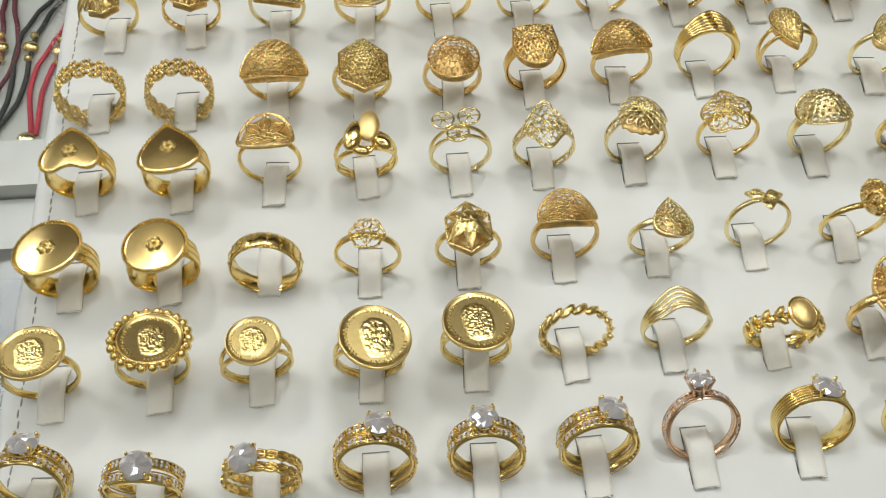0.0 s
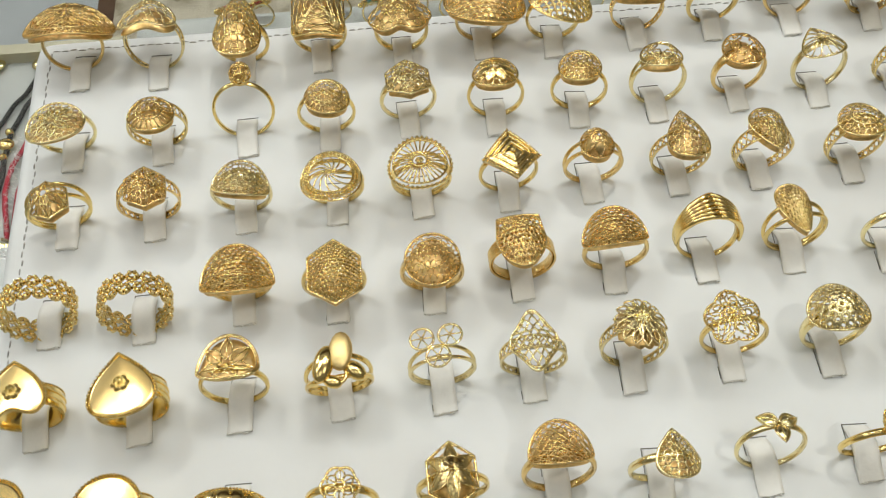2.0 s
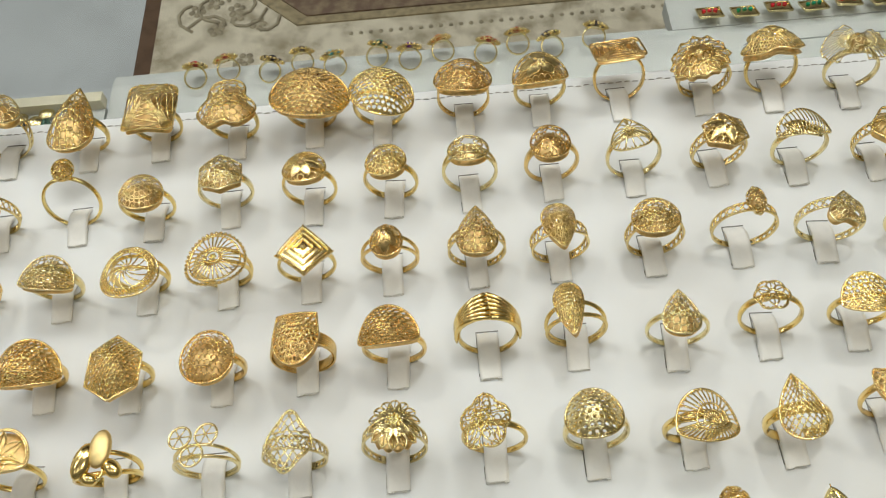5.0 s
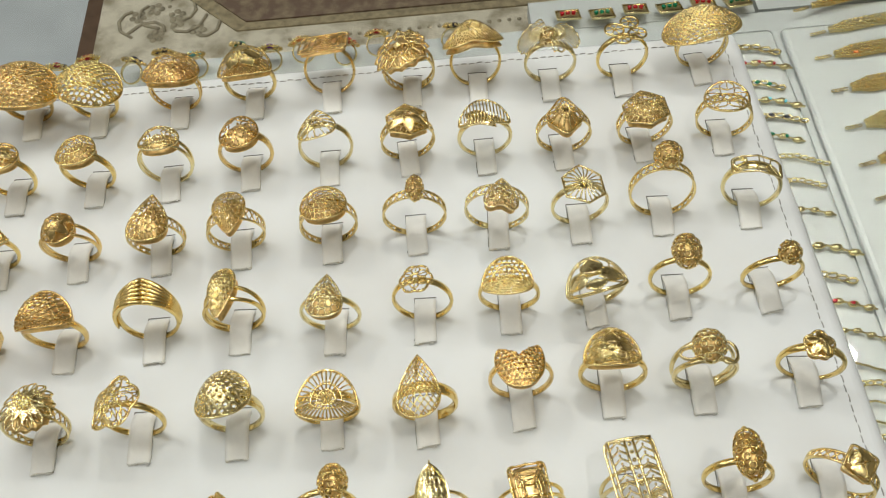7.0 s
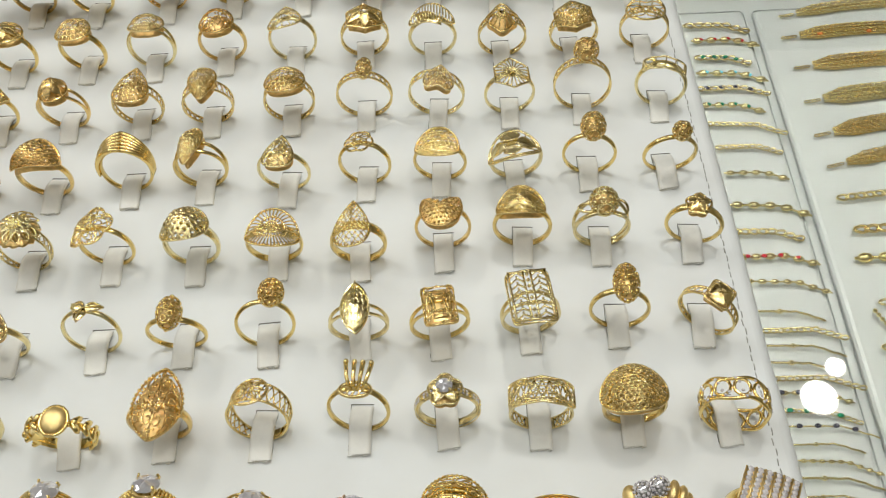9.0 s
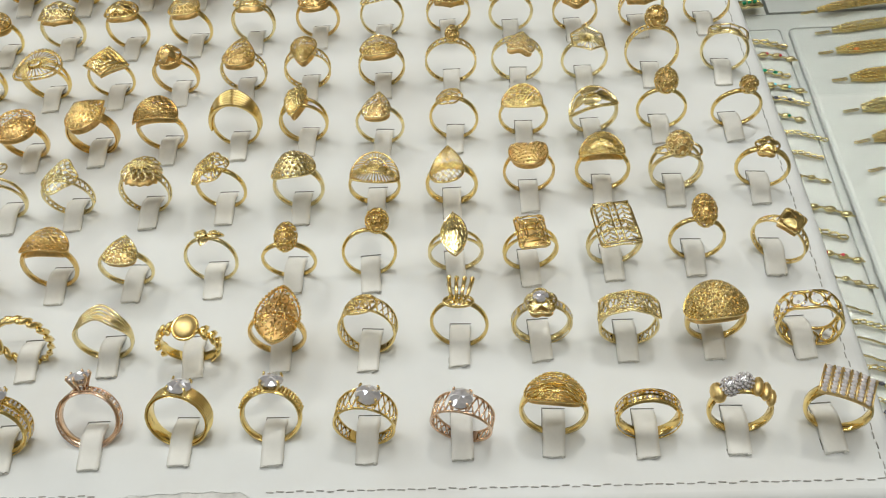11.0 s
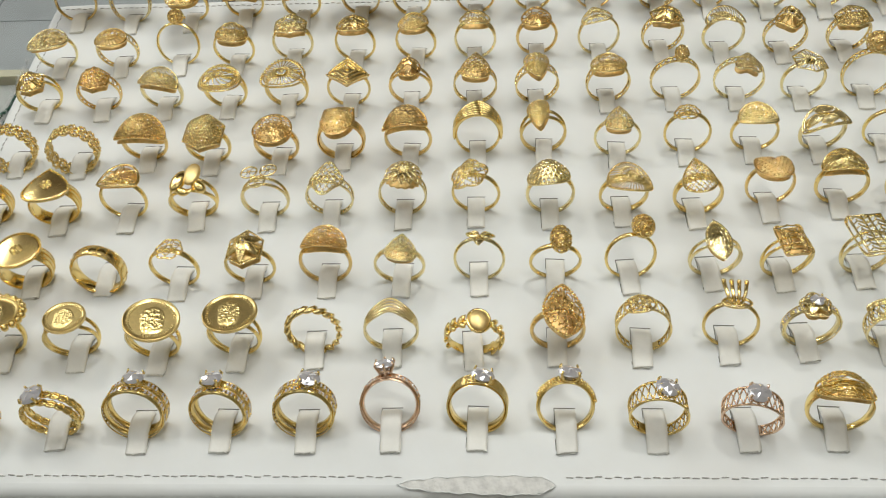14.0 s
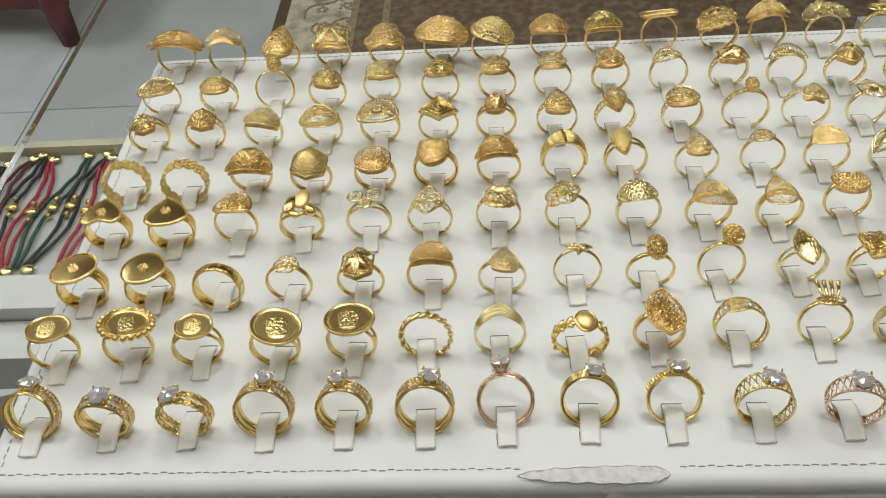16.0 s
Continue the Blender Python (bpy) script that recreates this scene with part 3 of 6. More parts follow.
def tiny_stone(S, c, r, n):
    """A small cut stone at c that looks along n."""
    n = np.array(n, float)
    n /= np.linalg.norm(n)
    a = np.cross(n, (0.3, 0.8, 0.5))
    a /= np.linalg.norm(a)
    b = np.cross(n, a)
    c = np.array(c, float)
    v = [c + r * (math.cos(k * math.pi / 3) * a + math.sin(k * math.pi / 3) * b) for k in range(6)] + [c + r * 0.55 * (math.cos(k * math.pi / 3 + 0.5) * a + math.sin(k * math.pi / 3 + 0.5) * b) + n * r * 0.5 for k in range(6)]
    S.add(v, [tuple(range(6, 12))] + [q for k in range(6) for q in ((k, (k + 1) % 6, 6 + k), ((k + 1) % 6, 6 + (k + 1) % 6, 6 + k))])


def make_band(S, P, D, style, w, R):
    """Builds the band into S, pave stones into P and bead rows into D."""
    th = 1.15
    if style == "plain":
        hoop(S, R, w * 0.8, w, th)
    elif style == "thin":
        hoop(S, R, w * 0.85, w, 0.95)
    elif style == "taper":
        hoop(S, R, w * 0.5, w * 1.3, th)
    elif style == "double":
        for s in (-1, 1):
            hoop(S, R, w * 0.45, w * 0.42, th, y0=s * w * 0.22, gap=s * w * 0.16)
    elif style == "split":
        for s in (-1, 1):
            hoop(S, R, w * 0.4, w * 0.32, 0.95, y0=s * w * 0.12, gap=s * w * 0.55)
    elif style == "wide":
        hoop(S, R, w, w, 0.9)
        for s in (-1, 1):
            for k in range(64):
                D.ball(cyl_r(R, 2 * math.pi * k / 64, s * w * 0.46, -0.35), 0.36, 5, 3)
        for s in (-0.16, 0.16):
            S.tube([cyl_r(R, 2 * math.pi * k / 48, s * w, 0.05) for k in range(48)], 0.25, True, 4)
    elif style == "pyramid":
        hoop(S, R, w, w, 1.0)
        for s in (-1, 1):
            for k in range(72):
                D.ball(cyl_r(R, 2 * math.pi * k / 72, s * w * 0.45, -0.3), 0.36, 5, 3)
        for k in range(16):
            a, d = 2 * math.pi * k / 16, 2 * math.pi / 16 * 0.36
            S.add([cyl_r(R, a - d, -w * 0.36, 0.02), cyl_r(R, a + d, -w * 0.36, 0.02), cyl_r(R, a + d, w * 0.36, 0.02), cyl_r(R, a - d, w * 0.36, 0.02), cyl_r(R, a, 0, 0.75)],
                  [(0, 1, 4), (1, 2, 4), (2, 3, 4), (3, 0, 4)])
            for q in (-0.25, 0, 0.25):
                D.ball(cyl_r(R, a + 2 * math.pi / 32, q * w, 0.25), 0.3, 5, 3)
    elif style in ("mesh", "lattice"):
        w *= 1.3 if style == "mesh" else 1.15
        taper = lambda a: w / 2 * (0.72 + 0.28 * math.cos(a))
        for s in (-1, 1):
            S.tube([cyl_r(R, 2 * math.pi * k / 48, s * taper(2 * math.pi * k / 48), -0.4) for k in range(48)], 0.40, True, 5)
        n = 26
        for k in range(n):
            a, d = 2 * math.pi * k / n, 2 * math.pi / n
            for s in (1, -1):
                S.tube([cyl_r(R, a, -s * taper(a), -0.4), cyl_r(R, a + d / 2, 0, -0.3), cyl_r(R, a + d, s * taper(a), -0.4)], 0.26, False, 4)
        for k in range(9):
            a0, a1 = math.pi - 0.5 + k / 9, math.pi - 0.5 + (k + 1) / 9
            S.add([cyl_r(R, a, s * taper(a) * 0.95, off) for off in (-0.2, -0.8) for a in (a0, a1) for s in (-1, 1)], [(0, 1, 3, 2), (4, 6, 7, 5)])
    elif style == "lace":
        n = 15
        for k in range(n):
            a = 2 * math.pi * k / n
            for s in (-1, 1):
                for q in range(6):
                    t = 2 * math.pi * q / 6
                    ang, yy = a + (math.cos(t) * 1.3) / R + (0.5 * 2 * math.pi / n if s > 0 else 0), s * w * 0.29 + math.sin(t) * 1.3
                    S.ball(cyl_r(R, ang, yy, -0.1), 0.7, 6, 4)
                S.tube([cyl_r(R, a + (math.cos(t) * 1.7) / R + (0.5 * 2 * math.pi / n if s > 0 else 0), s * w * 0.29 + 1.7 * math.sin(t), -0.5) for t in [2 * math.pi * q / 10 for q in range(10)]], 0.36, True, 4)
        for s in (-1, 0, 1):
            S.tube([cyl_r(R, 2 * math.pi * k / 60, s * w * 0.26 + 0.45 * math.sin(15 * 2 * math.pi * k / 60), -0.7) for k in range(60)], 0.3, True, 4)
    elif style == "rope":
        n = 17
        for k in range(n):
            a = 2 * math.pi * k / n
            ct, st = math.cos(a), math.sin(a)
            tang, rad = np.array((ct, 0, -st)), np.array((st, 0, ct))
            d1 = 0.80 * tang + np.array((0, 0.60, 0))
            d2 = np.cross(rad, d1)
            S.ball(cyl_r(R, a, 0, -0.5), 1.0, 9, 6, (2.75, 1.2, 1.0), (d1, d2, rad))
            S.tube([np.array(cyl_r(R, a, 0, 0.45)) + d1 * q for q in (-1.7, 0, 1.7)], 0.2, False, 4)
    elif style == "leafy":
        hoop(S, R, w * 0.7, w * 0.4, 0.8)
        for k in range(14):
            a = 0.62 + (2 * math.pi - 1.24) * k / 13
            if abs(a - math.pi) < 0.7:
                continue
            ct, st = math.cos(a), math.sin(a)
            tang, rad = np.array((ct, 0, -st)), np.array((st, 0, ct))
            for s in (-1, 1):
                d1 = 0.72 * tang + np.array((0, 0.69 * s, 0))
                S.ball(cyl_r(R, a, s * w * 0.22, 0.1), 1.0, 7, 4, (2.2, 1.1, 0.8), (d1, np.cross(rad, d1), rad))
    elif style == "chain":
        for s in (-1, 1):
            n = 20
            for k in range(n):
                a = 2 * math.pi * k / n
                S.tube([cyl_r(R, a + 1.75 * math.cos(t) / R, s * w * 0.25 + 0.95 * math.sin(t), -0.35 + 0.3 * math.cos(t)) for t in [2 * math.pi * q / 8 for q in range(8)]], 0.42, True, 5)
            hoop(S, R, w * 0.35, w * 0.12, 0.7, y0=s * w * 0.25)
    elif style == "ribbed":
        hoop(S, R, w * 0.75, w, 0.8)
        for q in range(6):
            yy = (-0.42 + 0.168 * q) * w
            S.tube([cyl_r(R, 2 * math.pi * k / 56, yy * (0.88 + 0.12 * math.cos(2 * math.pi * k / 56)), 0.12) for k in range(56)], 0.36, True, 5)
    elif style == "crown":
        for q in range(5):
            yy = (-0.4 + 0.2 * q) * w
            S.tube([cyl_r(R, 2 * math.pi * k / 56, yy * (0.25 + 0.75 * max(0, math.cos(2 * math.pi * k / 56))) + 2.4 * max(0, math.cos(math.pi * k / 56 * 2)) ** 8, -0.35) for k in range(56)], 0.46, True, 5)
        hoop(S, R, 2.2, 0.6, 0.8)
    elif style in ("pave", "twinpave", "eternity"):
        rows = ((-1, 1) if style == "twinpave" else (0,))
        ww = w * 0.42 if style == "twinpave" else w
        for s in rows:
            hoop(S, R, ww * 0.75, ww, th, y0=s * w * 0.24, gap=s * w * 0.06)
            for sd in (-1, 1):
                S.tube([cyl_r(R, 2 * math.pi * k / 56, s * w * 0.26 + sd * ww * 0.42, 0.0) for k in range(56)], 0.22, True, 4)
            n = 44
            for k in range(-n // 3, n // 3 + 1):
                a = 2 * math.pi * k / n
                if k % 4 == 2:
                    for q in (-0.2, 0.2):
                        D.ball(cyl_r(R, a, s * w * 0.28 + q * ww, 0.1), 0.42, 5, 3)
                    continue
                for q in (-0.17, 0.17):
                    tiny_stone(P, cyl_r(R, a, s * w * 0.28 + q * ww, 0.0), 0.44, (math.sin(a), 0, math.cos(a)))
    elif style == "twist":
        for s in (-1, 1):
            S.tube([cyl_r(R, 2 * math.pi * k / 56, s * 1.5 * abs(math.sin(math.pi * k / 56)) ** 0.6 * math.cos(math.pi * k / 56) + s * 0.25, -0.5) for k in range(56)], 0.62, True, 6)
            for k in range(-8, 9):
                a = 0.30 * k
                if abs(k) > 1:
                    tiny_stone(P, cyl_r(R, a, s * 0.7 * math.copysign(1, k) * 0.8, 0.15), 0.55, (math.sin(a), 0, math.cos(a)))
    elif style == "beaded":
        hoop(S, R, w * 0.75, w, th)
        for k in range(-11, 12):
            if abs(k) > 2:
                for s in (-1, 0, 1):
                    D.ball(cyl_r(R, 0.115 * k, s * w * 0.32, 0.1), 0.58, 6, 4)
    elif style == "open":
        for s in (-1, 1):
            S.tube([cyl_r(R, 2 * math.pi * k / 56, s * w * 0.45 + 0.5 * math.sin(5 * 2 * math.pi * k / 56), -0.4) for k in range(56)], 0.55, True, 5)
        n = 11
        for k in range(n):
            a = 2 * math.pi * k / n
            S.tube([cyl_r(R, a + 2.3 * math.cos(t) / R, w * 0.36 * math.sin(t), -0.2) for t in [2 * math.pi * q / 12 for q in range(12)]], 0.48, True, 5)
            for q in range(5):
                tiny_stone(P, cyl_r(R, a + (-1.8 + 0.9 * q) / R, w * 0.40 * math.cos(q), 0.1), 0.55, (math.sin(a), 0, math.cos(a)))


def ring(r, c, desc, head=None, band=("thin", 2.2), gold=None, lean=24, yaw=None, spin=0, R=9.6, stone=None, extra=None, dy=0.0, off=(0.5, 0.5), tilt=None, slide=0.0):
    """One finger ring in the tray's row r and column c."""
    gold = gold or GOLD_WIRE
    x, y, a = tab_spot(r, c, off)
    rnd = random.Random(r * 77 + c)
    yaw = a + rnd.uniform(-4, 4) if yaw is None else yaw
    lean, spin = tilt or (lean - (6 if r < 3 else 9), spin)
    spin = radians(spin)
    R *= 0.955
    base = new("finger_ring")
    base.matrix_world = pose(x, y + 0.0072 + (dy + (2.2 if r == 8 else 1.0 if r > 3 else 0)) / 1000, TOP - 0.0007 + roll(x, y + 0.007), -lean, 0, yaw)
    tagged(base, desc + (", held by a tray tab" if len(desc.split()) <= 7 else ""), "ring", "rings in the tray")
    centre = (0, 0, R)
    B, P, D = Shape(), Shape(), Shape()
    make_band(B, P, D, band[0], band[1], R)
    hoop_ob = part("band", B.turned(spin, centre), GOLD if band[0] in ("plain", "thin", "wide", "double", "split", "taper", "pyramid", "ribbed") and gold is GOLD_WIRE else gold, base)
    if D.v:
        tagged(part("beading", D.turned(spin, centre), gold, hoop_ob), kind="stuff")
    if P.v:
        tagged(part("pave_setting", P.turned(spin, centre), PAVE, hoop_ob, "rows of small white set stones", smooth=False), kind="stuff")
    if head:
        shape, hh = head["shape"], head["h"]
        if r >= 5 and hh >= 1.2:
            hh = 1.35 * hh + 0.3
        ha, hb = head["a"] * (0, 1.05, 1.05, 1.05, 1.05, 1.05, 1.15, 1.13, 1.26)[r], head["b"] * (0, 1.12, 1.12, 1.12, 1.12, 1.12, 1.2, 1.18, 1.3)[r]
        H = Head(shape, ha, hb, hh, 2 * R + head.get("lift", 0.1), head.get("wrap", 0.5), R, head.get("power", 2.0), slide)
        wire = head.get("wire", 0.26)
        if head.get("back", True):
            # added inner sheet; its deeper gold imitates the shaded inside behind the gaps
            K = Shape()
            H.sheet(K, 0, 0.93, -min(3.0, 0.9 + 0.8 * hh), 0.35)
            part("backing", K.turned(spin, centre), BACK, base)
        F, face = Shape(), base
        for what in head.get("fill", ()):
            fill(F, H, what, wire)
        if head.get("solid"):
            H.sheet(F, 0, 1.0, 0.0, 0.9, 64, 8)
        if head.get("edge", "wire") == "wire":
            H.ringline(F, 1.0, 0.36, 48)
            m = int(2.6 * (ha + hb))
            for k in range(m):
                t = 2 * math.pi * k / m
                F.ball(H.at(0.94 * math.cos(t), 0.94 * math.sin(t), 0.05), 0.33, 5, 3)
        if F.v:
            face = part("bezel", F.turned(spin, centre), head.get("gold", gold), base, head.get("label", ""), smooth=not head.get("cut"))
        if head.get("edge") in ("bead", "rope"):
            E, n = Shape(), head.get("beads", 44)
            size = head.get("bead_size", 0.45)
            for k in range(n):
                t = 2 * math.pi * k / n
                E.ball(H.at(math.cos(t), math.sin(t), 0.0), size, 6, 4)
            H.ringline(E, 0.985, 0.3, 48, -0.3)
            part("beaded_rim", E.turned(spin, centre), gold, base)
        if head.get("rosette"):
            E, q = Shape(), head["rosette"]
            px, py, pz = H.at(0, 0, 0.05)

            def bloom(u, v):
                t = 2 * math.pi * u
                lobe = abs(math.cos(3 * t)) ** 0.7
                rr = q * v * (0.78 + 0.24 * lobe)
                z = 0.55 * q * math.exp(-(v / 0.24) ** 2) + 0.42 * q * lobe * math.exp(-((v - 0.66) / 0.2) ** 2) + 0.12 * (1 - v)
                return (px + rr * math.cos(t), py + rr * math.sin(t), pz + z)

            E.grid(bloom, 36, 9, wrap_u=True)
            part("rosette", E.turned(spin, centre), gold, face)
    if extra:
        extra(base, R, spin, gold)
    if stone:
        sr, height = stone[0] * 1.24, stone[1] + 0.5
        zc = 2 * R + height
        G = Shape()
        brilliant(G, (0, 0, zc), sr)
        part("stone", G.turned(spin, centre), STONE, base, "clear faceted stone", smooth=False)
        Q = Shape().tube([(0.62 * sr * math.cos(k * math.pi / 8), 0.62 * sr * math.sin(k * math.pi / 8), zc - 0.62 * sr) for k in range(16)], 0.34, True, 5)
        cup = part("gallery", Q.turned(spin, centre), gold, base)
        n = stone[2] if len(stone) > 2 else 4
        for k in range(n):
            t = 2 * math.pi * (k + 0.5) / n
            Q = Shape().tube([(0.35 * sr * math.cos(t), 0.35 * sr * math.sin(t), 2 * R - 0.6), (0.8 * sr * math.cos(t), 0.8 * sr * math.sin(t), zc - 0.45 * sr), (1.06 * sr * math.cos(t), 1.06 * sr * math.sin(t), zc + 0.1), (0.92 * sr * math.cos(t), 0.92 * sr * math.sin(t), zc + 0.34 * sr)], [0.5, 0.45, 0.42, 0.36], False, 6)
            part("prong", Q.turned(spin, centre), gold, cup)
    return base


def coin(d, scalloped=False, seed=0):
    """A struck coin as the face: disc, rim, dots, bars for lettering, and a plain raised relief."""
    def build(base, R, spin, gold):
        rnd = random.Random(seed)
        z, rad, centre = 2 * R + 0.5, d / 2, (0, 0, R)
        D = Shape()
        prof = [(0, 0.5), (0.4, 0.5), (0.8, 0.5), (0.93, 0.5), (0.945, 0.72), (0.99, 0.72), (1.0, 0.55), (1.0, -0.3), (0.97, -0.45), (0, -0.45)]

        def p(u, v):
            t, i = 2 * math.pi * u, int(round(v * (len(prof) - 1)))
            return (rad * prof[i][0] * math.cos(t), rad * prof[i][0] * math.sin(t), z + prof[i][1])

        D.grid(p, 64, len(prof) - 1, wrap_u=True)
        disc = part("coin", D.turned(spin, centre), COIN, base, "flat struck gold coin")
        E = Shape()
        lobes = [(rnd.uniform(-0.12, 0.12), 0.20, 0.40, 1.0), (rnd.uniform(-0.1, 0.16), -0.12, 0.30, 0.8), (rnd.uniform(-0.2, 0.2), -0.46, 0.34, 1.0)]

        def relief(u, v):
            rr, t = 0.68 * v, 2 * math.pi * u
            px, py = rr * math.cos(t), rr * math.sin(t)
            h = sum(k * math.exp(-((px - a) ** 2 + (py - b) ** 2) / (s * s)) for a, b, s, k in lobes)
            edge = 1 / (1 + math.exp(-20 * (h - 0.45)))
            strokes = 0.16 * noise.noise(Vector((px * 9, py * 9, seed))) + 0.13 * noise.noise(Vector((px * 19, py * 19, seed + 3)))
            return (rad * px, rad * py, z + 0.49 + edge * (0.10 + 0.16 * h + strokes) * (1 - v ** 8))

        E.grid(relief, 110, 44, wrap_u=True)
        part("relief", E.turned(spin, centre), COIN, disc, "worn raised design")
        L = Shape()
        for k in range(44):
            if k % 15 in (12, 13, 14):
                continue
            t = 2 * math.pi * k / 44 + 0.3
            ct, st = math.cos(t), math.sin(t)
            q0, q1 = 0.76 * rad, (0.87 if k % 3 else 0.83) * rad
            L.tube([(q0 * ct, q0 * st, z + 0.5), (q1 * ct, q1 * st, z + 0.5)], 0.2, False, 4)
        for k in range(90):
            t = 2 * math.pi * k / 90
            L.ball((0.955 * rad * math.cos(t), 0.955 * rad * math.sin(t), z + 0.72), 0.17, 4, 3)
        tagged(part("rim_relief", L.turned(spin, centre), COIN, disc), kind="stuff")
        if scalloped:
            C = Shape()
            for k in range(22):
                t = 2 * math.pi * k / 22
                C.ball((1.16 * rad * math.cos(t), 1.16 * rad * math.sin(t), z), 1.25, 8, 5)
                t += math.pi / 22
                C.ball((1.08 * rad * math.cos(t), 1.08 * rad * math.sin(t), z + 0.8), 0.62, 6, 4)
            C.tube([(1.04 * rad * math.cos(k * math.pi / 20), 1.04 * rad * math.sin(k * math.pi / 20), z + 0.5) for k in range(40)], 0.5, True, 6)
            part("scalloped_frame", C.turned(spin, centre), GOLD, base)
    return build


def bead(w, length, tilt=0.0, lift=0.0, dots=38, core=None):
    """A filigree bead as the face: a core, wire loops and end knobs; length runs along the finger."""
    def build(base, R, spin, gold):
        centre = (0, 0, R)
        zc = 2 * R + w * 0.8 + lift
        K = Shape().ball((0, 0, zc), 1.0, 16, 10, (w * 0.86, length * 0.88, w * 0.86))
        part("core", K.turned(spin, centre), BACK, base)
        F = Shape()
        for i in range(dots):
            v = -0.92 + 1.84 * (i + 0.5) / dots
            t = i * 2.39996
            q = math.sqrt(1 - v * v)
            n = np.array((q * math.cos(t) / w, v / length, q * math.sin(t) / w))
            n /= np.linalg.norm(n)
            p = np.array((w * q * math.cos(t), length * v, zc + w * q * math.sin(t)))
            a = np.cross(n, (0.2, 0.9, 0.4))
            a /= np.linalg.norm(a)
            b = np.cross(n, a)
            s = 0.62 * math.sqrt(w * length) * 2 / math.sqrt(dots)
            F.tube([p + s * (math.cos(k * math.pi / 4) * a + math.sin(k * math.pi / 4) * b) for k in range(8)], 0.27, True, 4)
            if i % 2:
                F.ball(p, 0.42, 5, 3)
        for s in (-1, 1):
            F.ball((0, s * (length + 0.3), zc), 0.75, 7, 4)
            F.tube([(0.55 * w * math.cos(k * math.pi / 8), s * length * 0.82, zc + 0.55 * w * math.sin(k * math.pi / 8)) for k in range(16)], 0.32, True, 5)
        F.tube([(w * math.cos(k * math.pi / 12), 0, zc + w * math.sin(k * math.pi / 12)) for k in range(24)], 0.3, True, 5)
        part("bead", F.turned(spin, centre), gold, base, "openwork wire bead")
        C = Shape().tube([(0, 0, 2 * R - 0.9), (0, 0, 2 * R + 0.9)], [1.6, 1.1], False, 8)
        part("collar", C.turned(spin, centre), gold, base)
    return build


def multi(*builders):
    def build(base, R, spin, gold):
        for b in builders:
            b(base, R, spin, gold)
    return build


def hd(shape, a, b, h, *fills, **more):
    return dict(shape=shape, a=a, b=b, h=h, fill=fills, **more)


def loops(items, wire=0.36, spokes=6, name="openwork", tilt=0.0):
    """Flat wire hoops (x, y, radius x, radius y, height) with spokes, over the top of the band."""
    def build(base, R, spin, gold):
        for x, y, rx, ry, z in items:
            F = Shape()
            F.tube([(x + rx * math.cos(k * math.pi / 9), y + ry * math.sin(k * math.pi / 9), 2 * R + z + tilt * (y + ry * math.sin(k * math.pi / 9))) for k in range(18)], wire, True, 5)
            for j in range(spokes):
                t = 2 * math.pi * j / spokes
                F.tube([(x + 0.15 * rx * math.cos(t), y + 0.15 * ry * math.sin(t), 2 * R + z + 0.2 + tilt * y), (x + rx * math.cos(t), y + ry * math.sin(t), 2 * R + z + tilt * (y + ry * math.sin(t)))], wire * 0.6, False, 4)
            if spokes:
                F.ball((x, y, 2 * R + z + 0.3 + tilt * y), 0.55, 6, 4)
            part(name, F.turned(spin, (0, 0, R)), gold, base)
    return build


def lobes(items, name="lobe", material=None):
    """Solid rounded lobes (x, y, z, radius x, radius y, radius z, turn)."""
    def build(base, R, spin, gold):
        for x, y, z, rx, ry, rz, turn in items:
            ct, st = math.cos(radians(turn)), math.sin(radians(turn))
            F = Shape().ball((x, y, 2 * R + z), 1.0, 16, 10, (rx, ry, rz), ((ct, st, 0), (-st, ct, 0), (0, 0, 1)))
            part(name, F.turned(spin, (0, 0, R)), material or gold, base)
    return build


def leaves(items, name="leaf", filled=True):
    """Pointed leaves (x, y, angle, length, half width) with a rim and a midrib, over the top of the band."""
    def build(base, R, spin, gold):
        for x, y, ang, ln, hw in items:
            ca, sa = math.cos(radians(ang)), math.sin(radians(ang))

            def at(t, s, off=0.0):
                w = hw * math.sin(math.pi * min(1, max(0, t)) ** 0.85) * s
                px, py = x + ca * ln * t - sa * w, y + sa * ln * t + ca * w
                return (px, py, 2 * R + 0.4 + off + 0.5 * math.sin(math.pi * t) - 0.35 * abs(s) - px * px / (2.6 * R))

            F = Shape()
            if filled:
                F.grid(lambda u, v, d=0.0: at(u, 2 * v - 1, -d), 8, 4, thick=0.3)
            F.tube([at(t / 8, 1) for t in range(9)] + [at(t / 8, -1) for t in range(7, 0, -1)], 0.27, True, 4)
            F.tube([at(t / 6, 0, 0.15) for t in range(7)], 0.24, False, 4)
            part(name, F.turned(spin, (0, 0, R)), gold, base)
    return build


def fans(items, name="wire_fan"):
    """Folded fans of fine wires (x, y, angle, length, spread, wires) that droop to both sides of the band."""
    def build(base, R, spin, gold):
        for x, y, ang, ln, spread, n in items:
            F = Shape()

            def at(k, t):
                a = radians(ang + spread * (2 * k / (n - 1) - 1))
                px, py = x + ln * t * math.cos(a), y + 0.8 * ln * t * math.sin(a)
                return (px, py, 2 * R + 2.0 + 0.5 * math.sin(math.pi * k) * t + 1.6 * math.sin(math.pi * t) - px * px / (3.2 * R))

            for k in range(n):
                F.tube([at(k, t / 5) for t in range(6)], 0.2, False, 4)
            for t in (0.55, 1.0):
                F.tube([at(k / 2, t) for k in range(2 * n - 1)], 0.3, False, 4)
            part(name, F.turned(spin, (0, 0, R)), gold, base)
    return build


